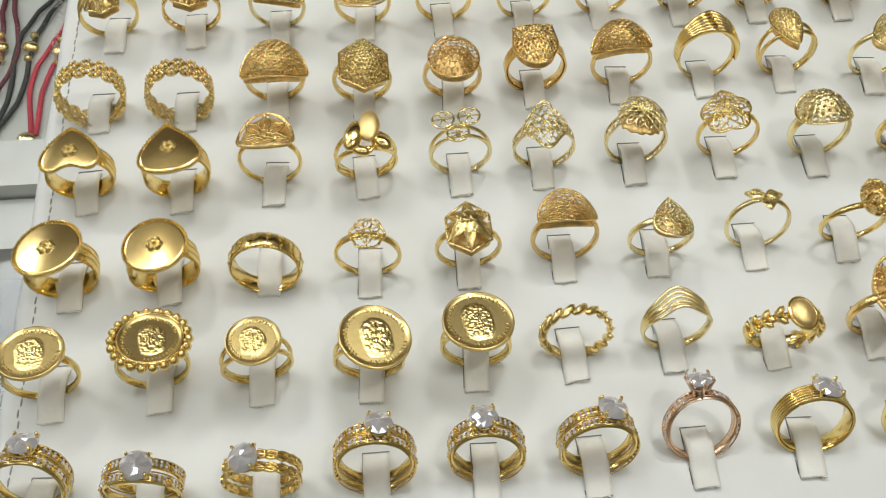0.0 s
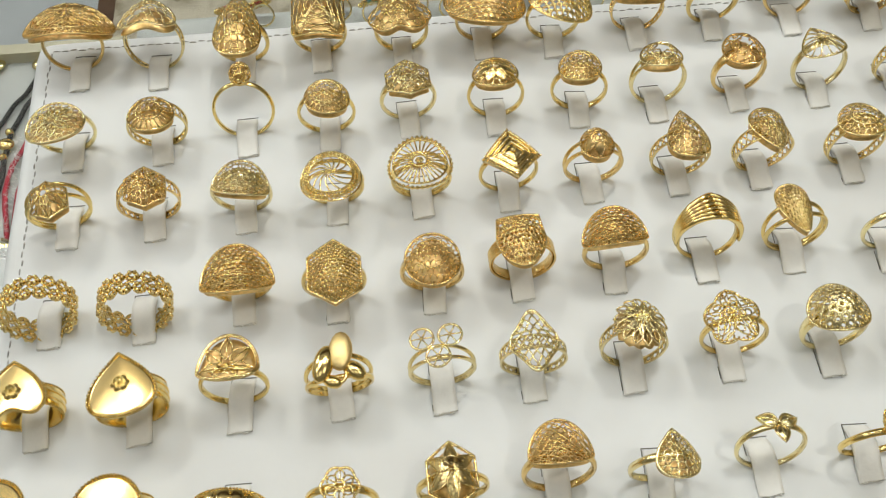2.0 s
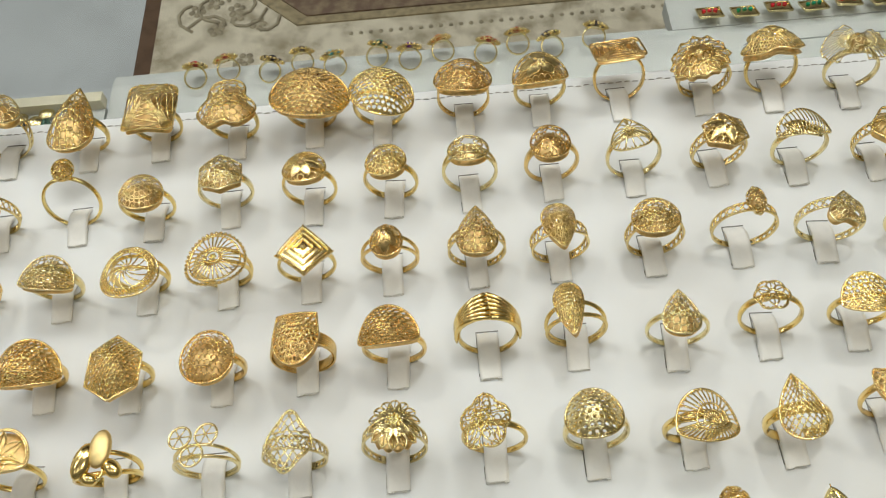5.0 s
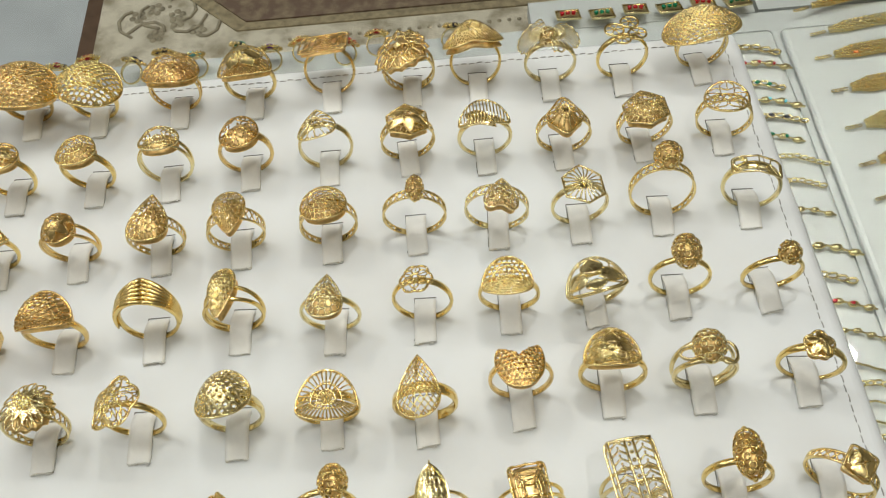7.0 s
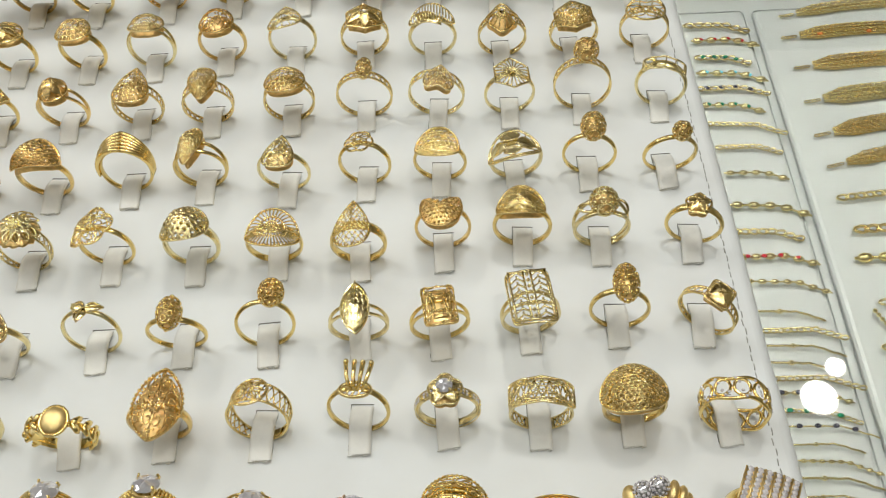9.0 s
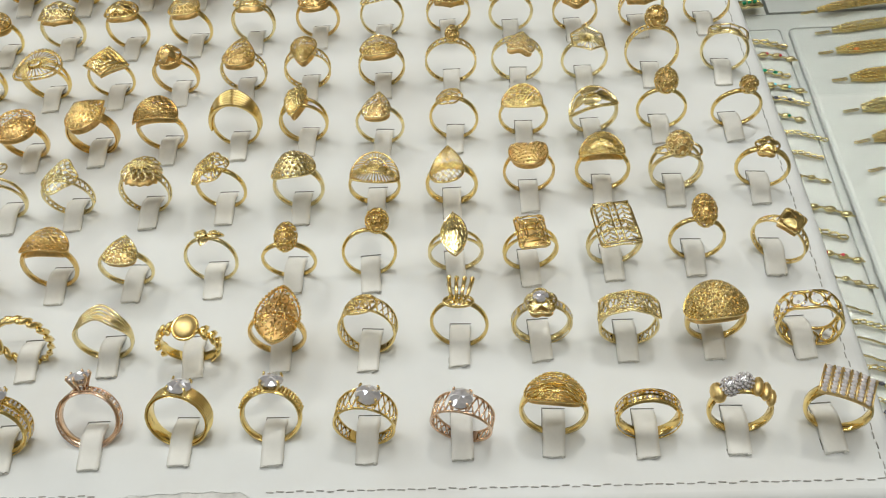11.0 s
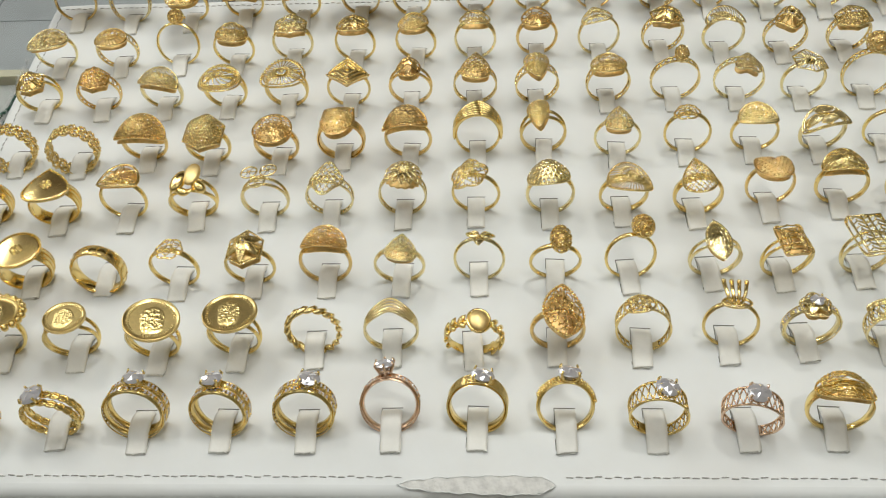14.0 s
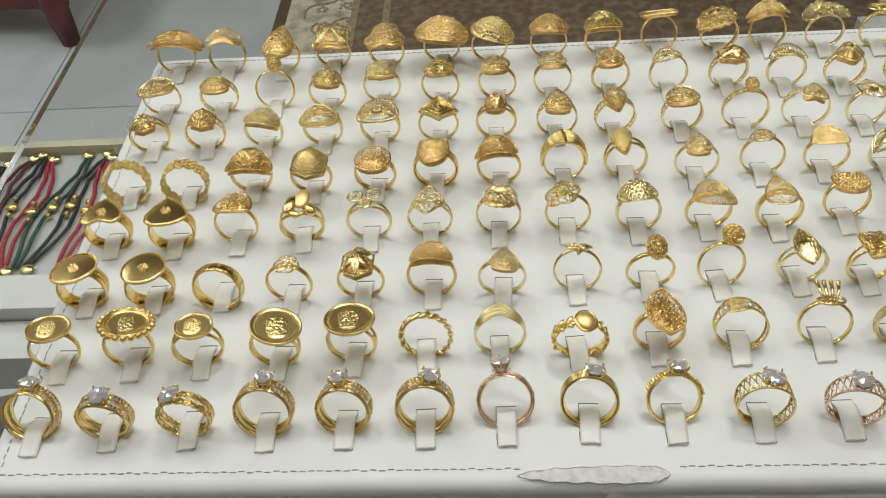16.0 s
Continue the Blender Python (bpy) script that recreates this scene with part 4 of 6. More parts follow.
def ribs(n, name="rib"):
    """Raised ribs that rise from both shoulders to a staggered point at the back."""
    def build(base, R, spin, gold):
        for k in range(n):
            q = k / (n - 1)
            top = -2.6 + 7.6 * q
            for sd in (-1, 1):
                pts, rad = [], []
                for t in range(11):
                    u = t / 10
                    phi = sd * 1.75 * (1 - u) ** 0.9 + 0.12 * (1 - q) * u
                    y = (-1.4 + 2.8 * q) * (1 - u) + top * u ** 1.7
                    pts.append(cyl_r(R, phi, y, 0.2 + u * u * (0.5 + 1.7 * q)))
                    rad.append(0.34 + 0.62 * math.sin(math.pi * min(1, u * 0.8)))
                part(name, Shape().tube(pts, rad, False, 7).turned(spin, (0, 0, R)), gold, base)
    return build


def pave_panel(a, b, nx, ny, z, tilt):
    def build(base, R, spin, gold):
        F, P = Shape(), Shape()

        def at(u, v, d=0.0):
            return (a * u + 0.25 * b * v, b * v, 2 * R + z - d + tilt * a * u - 0.02 * (a * u) ** 2)

        F.grid(lambda u, v, d=0.0: at(2 * u - 1, 2 * v - 1, d), 8, 8, thick=1.0)
        for i in range(nx + 1):
            u = -1 + 2 * i / nx
            F.tube([at(u, -1, -0.2), at(u, 0, -0.2), at(u, 1, -0.2)], 0.3, False, 4)
        for i in range(nx):
            for j in range(ny):
                tiny_stone(P, at(-1 + (2 * i + 1) / nx, -1 + (2 * j + 1) / ny, -0.2), 0.92, (-tilt, 0, 1))
        part("panel", F.turned(spin, (0, 0, R)), GOLD_MATT, base)
        tagged(part("pave_setting", P.turned(spin, (0, 0, R)), PAVE, base, "rows of small white set stones", smooth=False), kind="stuff")
    return build


def pave_ball(x, y, z, rad):
    def build(base, R, spin, gold):
        F, P = Shape().ball((x, y, 2 * R + z), rad * 0.95, 14, 10), Shape()
        for i in range(70):
            v = 1 - 2 * (i + 0.5) / 70
            q, t = math.sqrt(1 - v * v), i * 2.39996
            n = (q * math.cos(t), q * math.sin(t), v)
            tiny_stone(P, (x + rad * n[0] * 0.97, y + rad * n[1] * 0.97, 2 * R + z + rad * n[2] * 0.97), 0.5, n)
        ball = part("ball", F.turned(spin, (0, 0, R)), SILVER, base, "silvery ball")
        tagged(part("pave_setting", P.turned(spin, (0, 0, R)), PAVE, base, "ball crusted with tiny stones", smooth=False), kind="stuff")
    return build


def crown_prongs(base, R, spin, gold):
    for k in range(4):
        x = -3.6 + 2.4 * k
        F = Shape().tube([(x * 0.5, -1.0, 2 * R), (x * 0.8, 1.5, 2 * R + 2.2), (x, 5.4, 2 * R + 3.6)], [0.5, 0.6, 0.75], False, 6)
        F.ball((x, 5.8, 2 * R + 3.8), 0.85, 7, 4)
        part("prong", F.turned(spin, (0, 0, R)), gold, base)
    F = Shape().tube([(4.4 * math.cos(k * math.pi / 10), -1.8 + 2.7 * math.sin(k * math.pi / 10), 2 * R + 0.8 + 0.25 * math.cos(k * math.pi / 10)) for k in range(20)], 0.55, True, 6)
    for q in (-1.6, 0, 1.6):
        F.tube([(q - 0.8, -4.2, 2 * R + 0.6), (q + 0.8, 0.6, 2 * R + 0.9)], 0.32, False, 5)
    part("oval_loop", F.turned(spin, (0, 0, R)), gold, base)


# -- front row: stone-set rings and bands --
ring(1, 1, "gold double band with clear round stone and small stones", tilt=(33, 6), off=(0.6, -0.9), band=("twinpave", 6.4), stone=(2.9, 2.2), gold=GOLD)
ring(1, 2, "gold double band with clear stone and striped shoulders", tilt=(7, 7), off=(0.7, 0.4), band=("twinpave", 6.0), stone=(2.9, 1.4), gold=GOLD)
ring(1, 3, "gold double chain-link band with clear stone", tilt=(6, -14), off=(1.4, 0.7), band=("chain", 6.0), stone=(2.9, 1.5), gold=GOLD)
ring(1, 4, "gold double band with raised clear stone", tilt=(24, 8), off=(1.0, -0.4), band=("twinpave", 6.4), stone=(2.7, 2.4), gold=GOLD, R=10.2)
ring(1, 5, "gold double band with raised clear stone and small stones", tilt=(24, -6), off=(0.6, 0.1), band=("twinpave", 6.0), stone=(2.8, 2.4), gold=GOLD)
ring(1, 6, "gold double band with zigzag cuts and raised clear stone", tilt=(24, 13), off=(1.0, -0.1), band=("twinpave", 6.2), stone=(2.9, 2.0), gold=GOLD, R=10)
ring(1, 7, "rose gold stone-set solitaire with tall pronged stone", tilt=(40, -4), off=(0.8, 0.4), band=("pave", 3.2), stone=(2.6, 3.4, 6), gold=ROSE, R=9.8)
ring(1, 8, "wide ribbed gold band with clear offset stone", tilt=(30, 7), off=(0.5, 1.0), band=("ribbed", 5.4), stone=(3.0, 1.2), gold=GOLD)
ring(1, 9, "gold solitaire with beaded shoulders and clear stone", tilt=(35, 7), off=(0.8, 0.2), band=("beaded", 3.4), stone=(3.0, 1.8), gold=GOLD)
ring(1, 10, "wide openwork gold band with clear stone", tilt=(17, 9), off=(0.4, 0.2), band=("lattice", 6.5), stone=(3.0, 0.9), gold=GOLD)
ring(1, 11, "wide woven rose gold band with clear stone", tilt=(8, -2), off=(0.7, 0.7), band=("lattice", 5.6), stone=(2.8, 1.0), gold=ROSE, yaw=-12)
ring(1, 12, "large gold signet ring with lace dome and bead rows", tilt=(16, 0), off=(0.4, 1.0), head=hd("circle", 8.2, 4.8, 1.6, ("scroll", 6), ("ribs", 5), ("beads", 26, 0.82, 0.4), wrap=1.0, edge="bead", bead_size=0.38), band=("taper", 4.0), R=10.4, lean=32, gold=GOLD)
ring(1, 13, "gold half-eternity band with small white stones", off=(1.3, 0.1), band=("eternity", 4.4), gold=GOLD, lean=18)
ring(1, 14, "gold twisted-lobe ring with two stone-crusted silver balls", band=("plain", 3.6), gold=GOLD, lean=22,
     extra=multi(pave_ball(-4.2, 0, -0.2, 2.7), pave_ball(-0.2, 1.4, 0.5, 2.7), lobes([(3.4, 0.6, -0.3, 1.6, 3.4, 2.0, -14), (5.8, 0.3, -1.8, 1.5, 3.2, 2.0, -14), (7.6, 0, -4.0, 1.4, 2.9, 2.0, -14), (-7.0, 0, -3.0, 2.2, 3.2, 2.6, 10)], material=GOLD_MATT)))
ring(1, 15, "gold ring with slanted panel of white stones", band=("plain", 4.0), gold=GOLD, lean=20, yaw=-14, extra=pave_panel(7.2, 5.2, 6, 7, 1.2, -0.2))
# -- second row: coins and fancy bands --
ring(2, 1, "gold ring with small struck coin face", tilt=(12, 7), off=(0.2, -1.7), band=("thin", 2.4), extra=coin(15.6, seed=3), gold=GOLD, yaw=10)
ring(2, 2, "gold coin ring in heavy scalloped beaded frame", tilt=(16, 11), off=(0.4, -1.1), band=("thin", 2.6), extra=coin(15.6, True, seed=5), gold=GOLD, yaw=6)
ring(2, 3, "gold double-band ring with small struck coin", tilt=(8, 6), off=(-0.6, -0.9), band=("split", 3.6), extra=coin(13.6, seed=8), gold=GOLD, yaw=10)
ring(2, 4, "gold ring with large struck coin face", tilt=(9, 12), off=(0.4, -2.0), band=("split", 3.6), extra=coin(18.2, seed=11), gold=GOLD)
ring(2, 5, "gold ring with large coin of scrollwork relief", tilt=(13, 1), off=(0.7, -0.9), band=("split", 3.4), extra=coin(18.0, seed=14), gold=GOLD)
ring(2, 6, "gold band of slanted twisted leaf links", off=(0.2, -0.0), band=("rope", 4.0), gold=GOLD_WIRE, lean=24)
ring(2, 7, "gold band with five pointed crown rows", off=(-0.5, 0.7), band=("crown", 7.6), gold=GOLD_PALE, lean=20)
ring(2, 8, "gold leaf band with smooth oval cushion face", tilt=(1, 10), off=(-0.0, -0.4), band=("leafy", 4.6), gold=GOLD, extra=multi(lobes([(0, 0, 0.3, 3.5, 4.1, 1.7, 0)], "cushion", GOLD_MATT), loops([(0, 0, 3.7, 4.3, 0.2)], 0.5, 0, "collar")))
ring(2, 9, "large marquise filigree ring with beaded edge", tilt=(11, 11), off=(-0.1, 0.7), head=hd("marquise", 6.4, 10.2, 1.6, ("scroll", 6), ("beads", 26, 0.8, 0.42), ("petals", 5, 0.1, 0.4), edge="rope", beads=48, bead_size=0.55), band=("plain", 2.8), gold=GOLD_DEEP)
ring(2, 10, "wide openwork gold band with wire flower", tilt=(24, -14), off=(-0.4, 0.4), head=hd("circle", 5.0, 4.6, 0.8, ("petals", 8, 0.15, 0.9), ("circle", 0.96), ("beads", 16, 0.3, 0.35), back=False, lift=-0.6), band=("mesh", 5.2), gold=GOLD_WIRE)
ring(2, 11, "gold ring with tall four-prong crown ornament", off=(0.5, 1.3), band=("thin", 2.0), extra=crown_prongs, lean=26)
ring(2, 12, "gold flower ring with stones on the shoulders", tilt=(10, -3), off=(-0.1, 2.2), head=hd("flower5", 4.4, 4.4, 1.6, ("petals", 5, 0.15, 0.95, True), edge="wire"), band=("pave", 2.8), gold=GOLD_PALE, stone=(1.9, 1.9))
ring(2, 13, "wide openwork gold band with zigzag and beaded edges", off=(0.1, 1.1), head=hd("rect", 8.6, 3.6, 0.4, ("bubbles", 2), ("beads", 18, 0.95, 0.35), wrap=1.0, back=False), band=("lattice", 5.8), gold=GOLD_PALE, lean=18)
ring(2, 14, "wide domed gold ring of dense lace", tilt=(10, -8), off=(0.0, 1.1), head=hd("circle", 8.8, 6.6, 3.8, ("holes", 6, 0.70), ("knobs", 60, 0.5), ("scroll", 7), wrap=0.85, edge="wire"), band=("taper", 4.4), gold=GOLD_WIRE)
ring(2, 15, "wide openwork vine band set with small stones", band=("open", 6.8), lean=14, gold=GOLD, yaw=-10, R=10)
# -- third row --
ring(3, 1, "wide gold ring with polished round disc and rosette", tilt=(9, -4), off=(0.7, -0.9), head=hd("circle", 8.4, 7.9, 0.25, solid=True, edge="rope", beads=60, bead_size=0.42, rosette=2.4, back=False, wrap=0.1, gold=GOLD_MIRROR), band=("wide", 6.6), gold=GOLD, yaw=8)
ring(3, 2, "wide gold ring with dark-reflecting round disc and rosette", tilt=(4, 1), off=(0.5, -0.5), head=hd("circle", 7.8, 7.3, 0.25, solid=True, edge="rope", beads=58, bead_size=0.42, rosette=2.3, back=False, wrap=0.1, gold=GOLD_MIRROR), band=("wide", 6.6), gold=GOLD, yaw=12)
ring(3, 3, "wide flat gold band with raised pyramids and milled edges", band=("pyramid", 5.2), gold=GOLD, lean=24, R=9.9, dy=-4.5)
ring(3, 4, "thin gold ring with small openwork flower", tilt=(8, 2), off=(1.0, -2.0), head=hd("flower", 4.3, 4.3, 0.6, ("petals", 6, 0.2, 0.9), ("circle", 0.25), back=False))
ring(3, 5, "gold ring with ribbed leaf-shaped dome", tilt=(6, -1), off=(1.5, -1.2), head=hd("hex", 6.2, 7.0, 3.0, ("petals", 6, 0.1, 0.98, True), ("ribs", 5), ("beads", 12, 0.5, 0.4)), band=("thin", 2.2))
ring(3, 6, "gold ring with wide half-dome of scale filigree", tilt=(14, 1), off=(1.4, -1.0), head=hd("halfmoon", 7.6, 7.6, 2.8, ("scales", 7), ("lattice", 4), ("knobs", 30, 0.35), wrap=0.9), band=("plain", 2.4), gold=GOLD_DEEP, R=10)
ring(3, 7, "thin gold ring with teardrop lace face", tilt=(4, 8), off=(0.9, -0.9), head=hd("drop", 5.2, 5.4, 1.2, ("bubbles", 2), ("beads", 20, 0.9, 0.4), edge="wire"), gold=GOLD_PALE)
ring(3, 8, "thin gold ring with three small leaves", tilt=(19, -3), off=(1.8, -0.8), band=("thin", 1.7), extra=leaves([(0.5, 0, 150, 5.6, 1.8), (0.5, 0, 20, 5.6, 1.8), (0.5, 0, 268, 5.4, 1.7)]), gold=GOLD_PALE)
ring(3, 9, "thin gold ring with long openwork bead", tilt=(2, 6), off=(1.0, 0.1), band=("thin", 1.9), extra=bead(3.5, 5.2), gold=GOLD)
ring(3, 10, "thin gold ring with round openwork bead", tilt=(22, 19), off=(-0.3, -0.4), band=("thin", 1.9), extra=bead(3.7, 4.8), gold=GOLD)
ring(3, 11, "thin gold ring with faceted marquise leaf", tilt=(5, -1), head=hd("marquise", 3.9, 7.6, 1.6, ("scales", 5), power=1.3, solid=True, cut=True), band=("split", 2.4), gold=GOLD_PALE)
ring(3, 12, "gold ring with engraved rectangular plate", tilt=(6, 2), off=(-1.3, 0.1), head=hd("rect", 4.6, 6.0, 0.5, ("scroll", 4), ("knobs", 14, 0.5), edge="rope", beads=40, bead_size=0.4), band=("split", 2.4), gold=GOLD_WIRE)
ring(3, 13, "gold ring with large rectangular chevron plate", tilt=(9, 0), off=(0.1, 1.1), head=hd("rect", 6.2, 8.6, 0.3, ("chevrons", 8), back=False, edge="wire", wire=0.34), band=("split", 2.8), gold=GOLD_PALE)
ring(3, 14, "thin gold ring with oblong pierced bead", tilt=(10, 2), off=(0.3, 2.0), band=("thin", 2.0), extra=bead(3.7, 6.6, dots=46), gold=GOLD)
ring(3, 15, "gold ring with small square knot head", tilt=(4, 7), slide=-0.3, off=(-0.9, 1.2), head=hd("rect", 3.4, 3.4, 1.2, ("petals", 4, 0.1, 0.95, True), lift=1.6), band=("lattice", 2.4), yaw=-38, gold=GOLD_WIRE)
# -- fourth row --
ring(4, 1, "wide gold ring with polished heart face and rosette", tilt=(4, 1), off=(1.3, -0.1), head=hd("heart", 7.8, 7.5, 0.25, solid=True, edge="rope", beads=60, bead_size=0.42, rosette=2.3, back=False, wrap=0.1, gold=GOLD_MIRROR), band=("wide", 6.0), gold=GOLD, yaw=6)
ring(4, 2, "wide gold ring with polished teardrop face and rosette", tilt=(6, 1), off=(1.5, -1.3), head=hd("drop", 8.2, 8.0, 0.25, solid=True, edge="rope", beads=60, bead_size=0.42, rosette=2.3, back=False, wrap=0.1, gold=GOLD_MIRROR), band=("wide", 6.4), gold=GOLD, yaw=10)
ring(4, 3, "thin gold ring with pierced half-moon plate", tilt=(10, -2), off=(0.9, -0.5), head=hd("halfmoon", 7.6, 8.6, 0.3, ("petals", 7, 0.18, 0.9), ("circle", 0.95), back=True, rosette=1.0), band=("thin", 2.0), gold=GOLD_WIRE)
ring(4, 4, "gold ring with swirling frosted and polished lobes", tilt=(0, 0), off=(1.6, 0.1), band=("split", 4.4), gold=GOLD, extra=multi(lobes([(-2.9, 0.4, 1.2, 2.7, 5.2, 1.9, -20), (4.8, -2.4, 0.4, 2.2, 3.4, 1.9, 40), (-1.2, -4.4, 0.5, 1.7, 2.6, 1.4, 62)]), lobes([(1.8, 3.0, 1.6, 3.1, 5.4, 1.5, -8)], "frosted_lobe", GOLD_MATT), loops([(0.2, -2.6, 2.3, 2.6, 0.6)], 0.55, 0, "curl")))
ring(4, 5, "thin gold ring with three wire hoops like a butterfly", tilt=(7, -6), off=(2.1, -0.6), band=("split", 2.6), extra=loops([(-3.7, 3.4, 3.1, 3.1, 1.4), (3.7, 3.4, 3.1, 3.1, 1.4), (0, -2.0, 3.1, 3.1, 1.0)], 0.36, 6), gold=GOLD_PALE)
ring(4, 6, "gold ring with pointed openwork shield", tilt=(6, -2), off=(-0.3, 0.2), head=hd("ogee", 5.9, 7.8, 1.2, ("lattice", 3), ("ribs", 4), back=False, wrap=0.8), band=("lattice", 3.0), gold=GOLD_PALE)
ring(4, 7, "gold ring with double-layered sunflower", tilt=(15, 5), off=(0.3, -0.1), head=hd("star", 7.0, 7.2, 1.8, ("petals", 14, 0.5, 1.12), ("petals", 10, 0.25, 0.75, True, 0.5), ("beads", 10, 0.26, 0.6), edge=None, rosette=1.7), band=("lattice", 3.0), gold=GOLD_PALE)
ring(4, 8, "gold ring with clustered wire flower petals", tilt=(9, -17), off=(0.8, 0.5), head=hd("flower5", 6.4, 7.0, 2.2, ("petals", 5, 0.25, 1.02), ("petals", 5, 0.1, 0.6, False, 0.5), ("scroll", 5), ("beads", 10, 0.3, 0.5), back=False, rosette=1.2), band=("thin", 2.0), gold=GOLD_WIRE)
ring(4, 9, "wide domed gold ring with round pierced holes", tilt=(14, -7), off=(1.2, -0.8), head=hd("circle", 7.4, 6.8, 4.0, ("holes", 4, 0.6), wrap=0.8, wire=0.5, back=False), band=("taper", 3.6), gold=GOLD_PALE)
ring(4, 10, "gold ring with wide radiating wire fan", tilt=(4, 8), slide=-3.8, off=(0.2, -0.1), head=hd("halfmoon", 7.9, 9.4, 3.2, ("spokes", 36, 0.5, 1.0), ("circle", 0.5), ("spokes", 20, 0.12, 0.5), ("circle", 0.3), back=False, rosette=1.2), band=("thin", 2.8), gold=GOLD_WIRE)
ring(4, 11, "gold ring with pointed leaf of fine lattice", tilt=(8, -8), off=(-0.3, -1.4), head=hd("drop", 5.6, 8.4, 1.8, ("lattice", 5), ("knobs", 26, 0.4), back=False, wire=0.2), band=("plain", 3.6), gold=GOLD_WIRE)
ring(4, 12, "gold ring with upturned filigree crescent", tilt=(13, -2), off=(0.6, 1.1), head=hd("crescent", 6.3, 8.2, 1.8, ("holes", 5, 0.66), ("knobs", 44, 0.4)), band=("thin", 2.2), dy=1.5, gold=GOLD_DEEP)
ring(4, 13, "gold band with domed leaf-cut top", tilt=(8, -6), off=(0.1, 2.4), head=hd("halfmoon", 7.3, 7.4, 2.6, ("ribs", 4), ("holes", 4, 0.6), ("petals", 5, 0.15, 0.8, True), wrap=0.9), band=("plain", 2.4), gold=GOLD_WIRE, R=10)
ring(4, 14, "gold split ring with globe and open loops", off=(-0.9, 1.4), band=("split", 4.6), lean=20, gold=GOLD_PALE, extra=multi(bead(4.4, 4.6, lift=-2.4, dots=44), loops([(4.9, -1.4, 2.4, 3.6, -0.6), (-4.8, -0.6, 3.0, 1.8, -0.8)], 0.5, 0)))
ring(4, 15, "slender gold ring with tiny flower head", tilt=(6, -3), off=(1.4, 1.0), head=hd("flower5", 3.6, 3.6, 1.4, ("petals", 5, 0.15, 0.98, True), lift=0.6), band=("taper", 2.0), yaw=-14)
# -- fifth row --
ring(5, 1, "wide gold lace band of small linked flowers", off=(0.8, -1.0), band=("lace", 7.6), lean=22, dy=-2.5, yaw=10, R=10)
ring(5, 2, "wide gold lace band of linked flower hoops", off=(0.4, -2.1), band=("lace", 7.2), lean=22, dy=-2.5, yaw=8, R=10)
ring(5, 3, "gold ring with tall filigree half dome", tilt=(4, 5), slide=-4.2, off=(1.7, 0.8), head=hd("halfmoon", 9.4, 9.6, 3.0, ("holes", 6, 0.76), ("scroll", 7), wrap=0.7), band=("plain", 2.8), gold=GOLD_DEEP)
ring(5, 4, "gold ring with barrel-shaped filigree dome", tilt=(4, 6), slide=-2.8, off=(1.3, -1.1), head=hd("hex", 7.6, 8.8, 3.6, ("holes", 7, 0.76), ("knobs", 30, 0.4), wrap=0.4), band=("plain", 2.8), gold=GOLD_WIRE)
ring(5, 5, "gold ring with round filigree dome and raised band", tilt=(4, 1), slide=-1.7, off=(2.1, -1.0), head=hd("circle", 7.2, 7.4, 2.4, ("scales", 8), ("circle", 0.55), ("beads", 20, 0.55, 0.4), wrap=0.2), band=("plain", 3.4), gold=GOLD_DEEP)
ring(5, 6, "gold ring with winged shield of fine filigree", tilt=(7, -4), off=(1.2, 0.6), head=hd("wing", 7.0, 8.2, 2.0, ("holes", 5, 0.74), ("scroll", 5), ("knobs", 20, 0.45), wrap=0.3), band=("ribbed", 4.4), gold=GOLD_DEEP)
ring(5, 7, "gold ring with half-dome of honeycomb filigree", tilt=(4, -10), slide=-0.3, off=(1.2, 0.2), head=hd("halfmoon", 8.6, 8.0, 2.6, ("holes", 5, 0.74), ("knobs", 30, 0.4), wrap=0.9), band=("plain", 2.4), gold=GOLD_DEEP, R=10)
ring(5, 8, "gold ring with sweeping ribbed fan", off=(1.8, 1.0), band=("thin", 2.2), extra=ribs(6), lean=24, gold=GOLD)
ring(5, 9, "gold double-wire ring with flared filigree cup", tilt=(11, -13), off=(0.3, 1.5), head=hd("fan", 5.4, 8.0, 2.0, ("holes", 5, 0.62), ("knobs", 36, 0.4), wrap=0.3), band=("split", 3.6), gold=GOLD_WIRE)
ring(5, 10, "thin gold ring with small pointed lace oval", tilt=(6, -2), off=(1.1, -1.0), head=hd("drop", 5.0, 6.4, 1.4, ("bubbles", 2), ("knobs", 12, 0.4)), band=("thin", 2.0), gold=GOLD_PALE)
ring(5, 11, "thin gold ring with small wire flower", tilt=(12, -9), off=(0.9, 0.3), head=hd("flower", 4.5, 4.5, 0.8, ("petals", 6, 0.2, 0.95), ("circle", 0.22), back=False), gold=GOLD_WIRE)
ring(5, 12, "gold ring with pierced half-moon lace plate", tilt=(4, -4), slide=-2.4, off=(0.5, 0.9), head=hd("halfmoon", 7.0, 8.2, 0.6, ("holes", 5, 0.76), ("circle", 0.62), ("spokes", 12, 0.1, 0.6), back=False, rosette=0.9), band=("thin", 2.2), gold=GOLD_WIRE)
ring(5, 13, "gold band with domed top of cut leaves", tilt=(4, -12), slide=-4.2, off=(0.6, 0.7), head=hd("halfmoon", 8.4, 7.6, 1.8, ("swirl", 5), ("petals", 4, 0.2, 0.9, True), ("circle", 0.92), wrap=0.9, back=False), band=("plain", 2.6), gold=GOLD_PALE)
ring(5, 14, "thin gold ring with upright woven bead", tilt=(7, 0), off=(-1.0, 1.1), band=("thin", 2.0), extra=bead(4.0, 5.4, dots=40), gold=GOLD_WIRE)
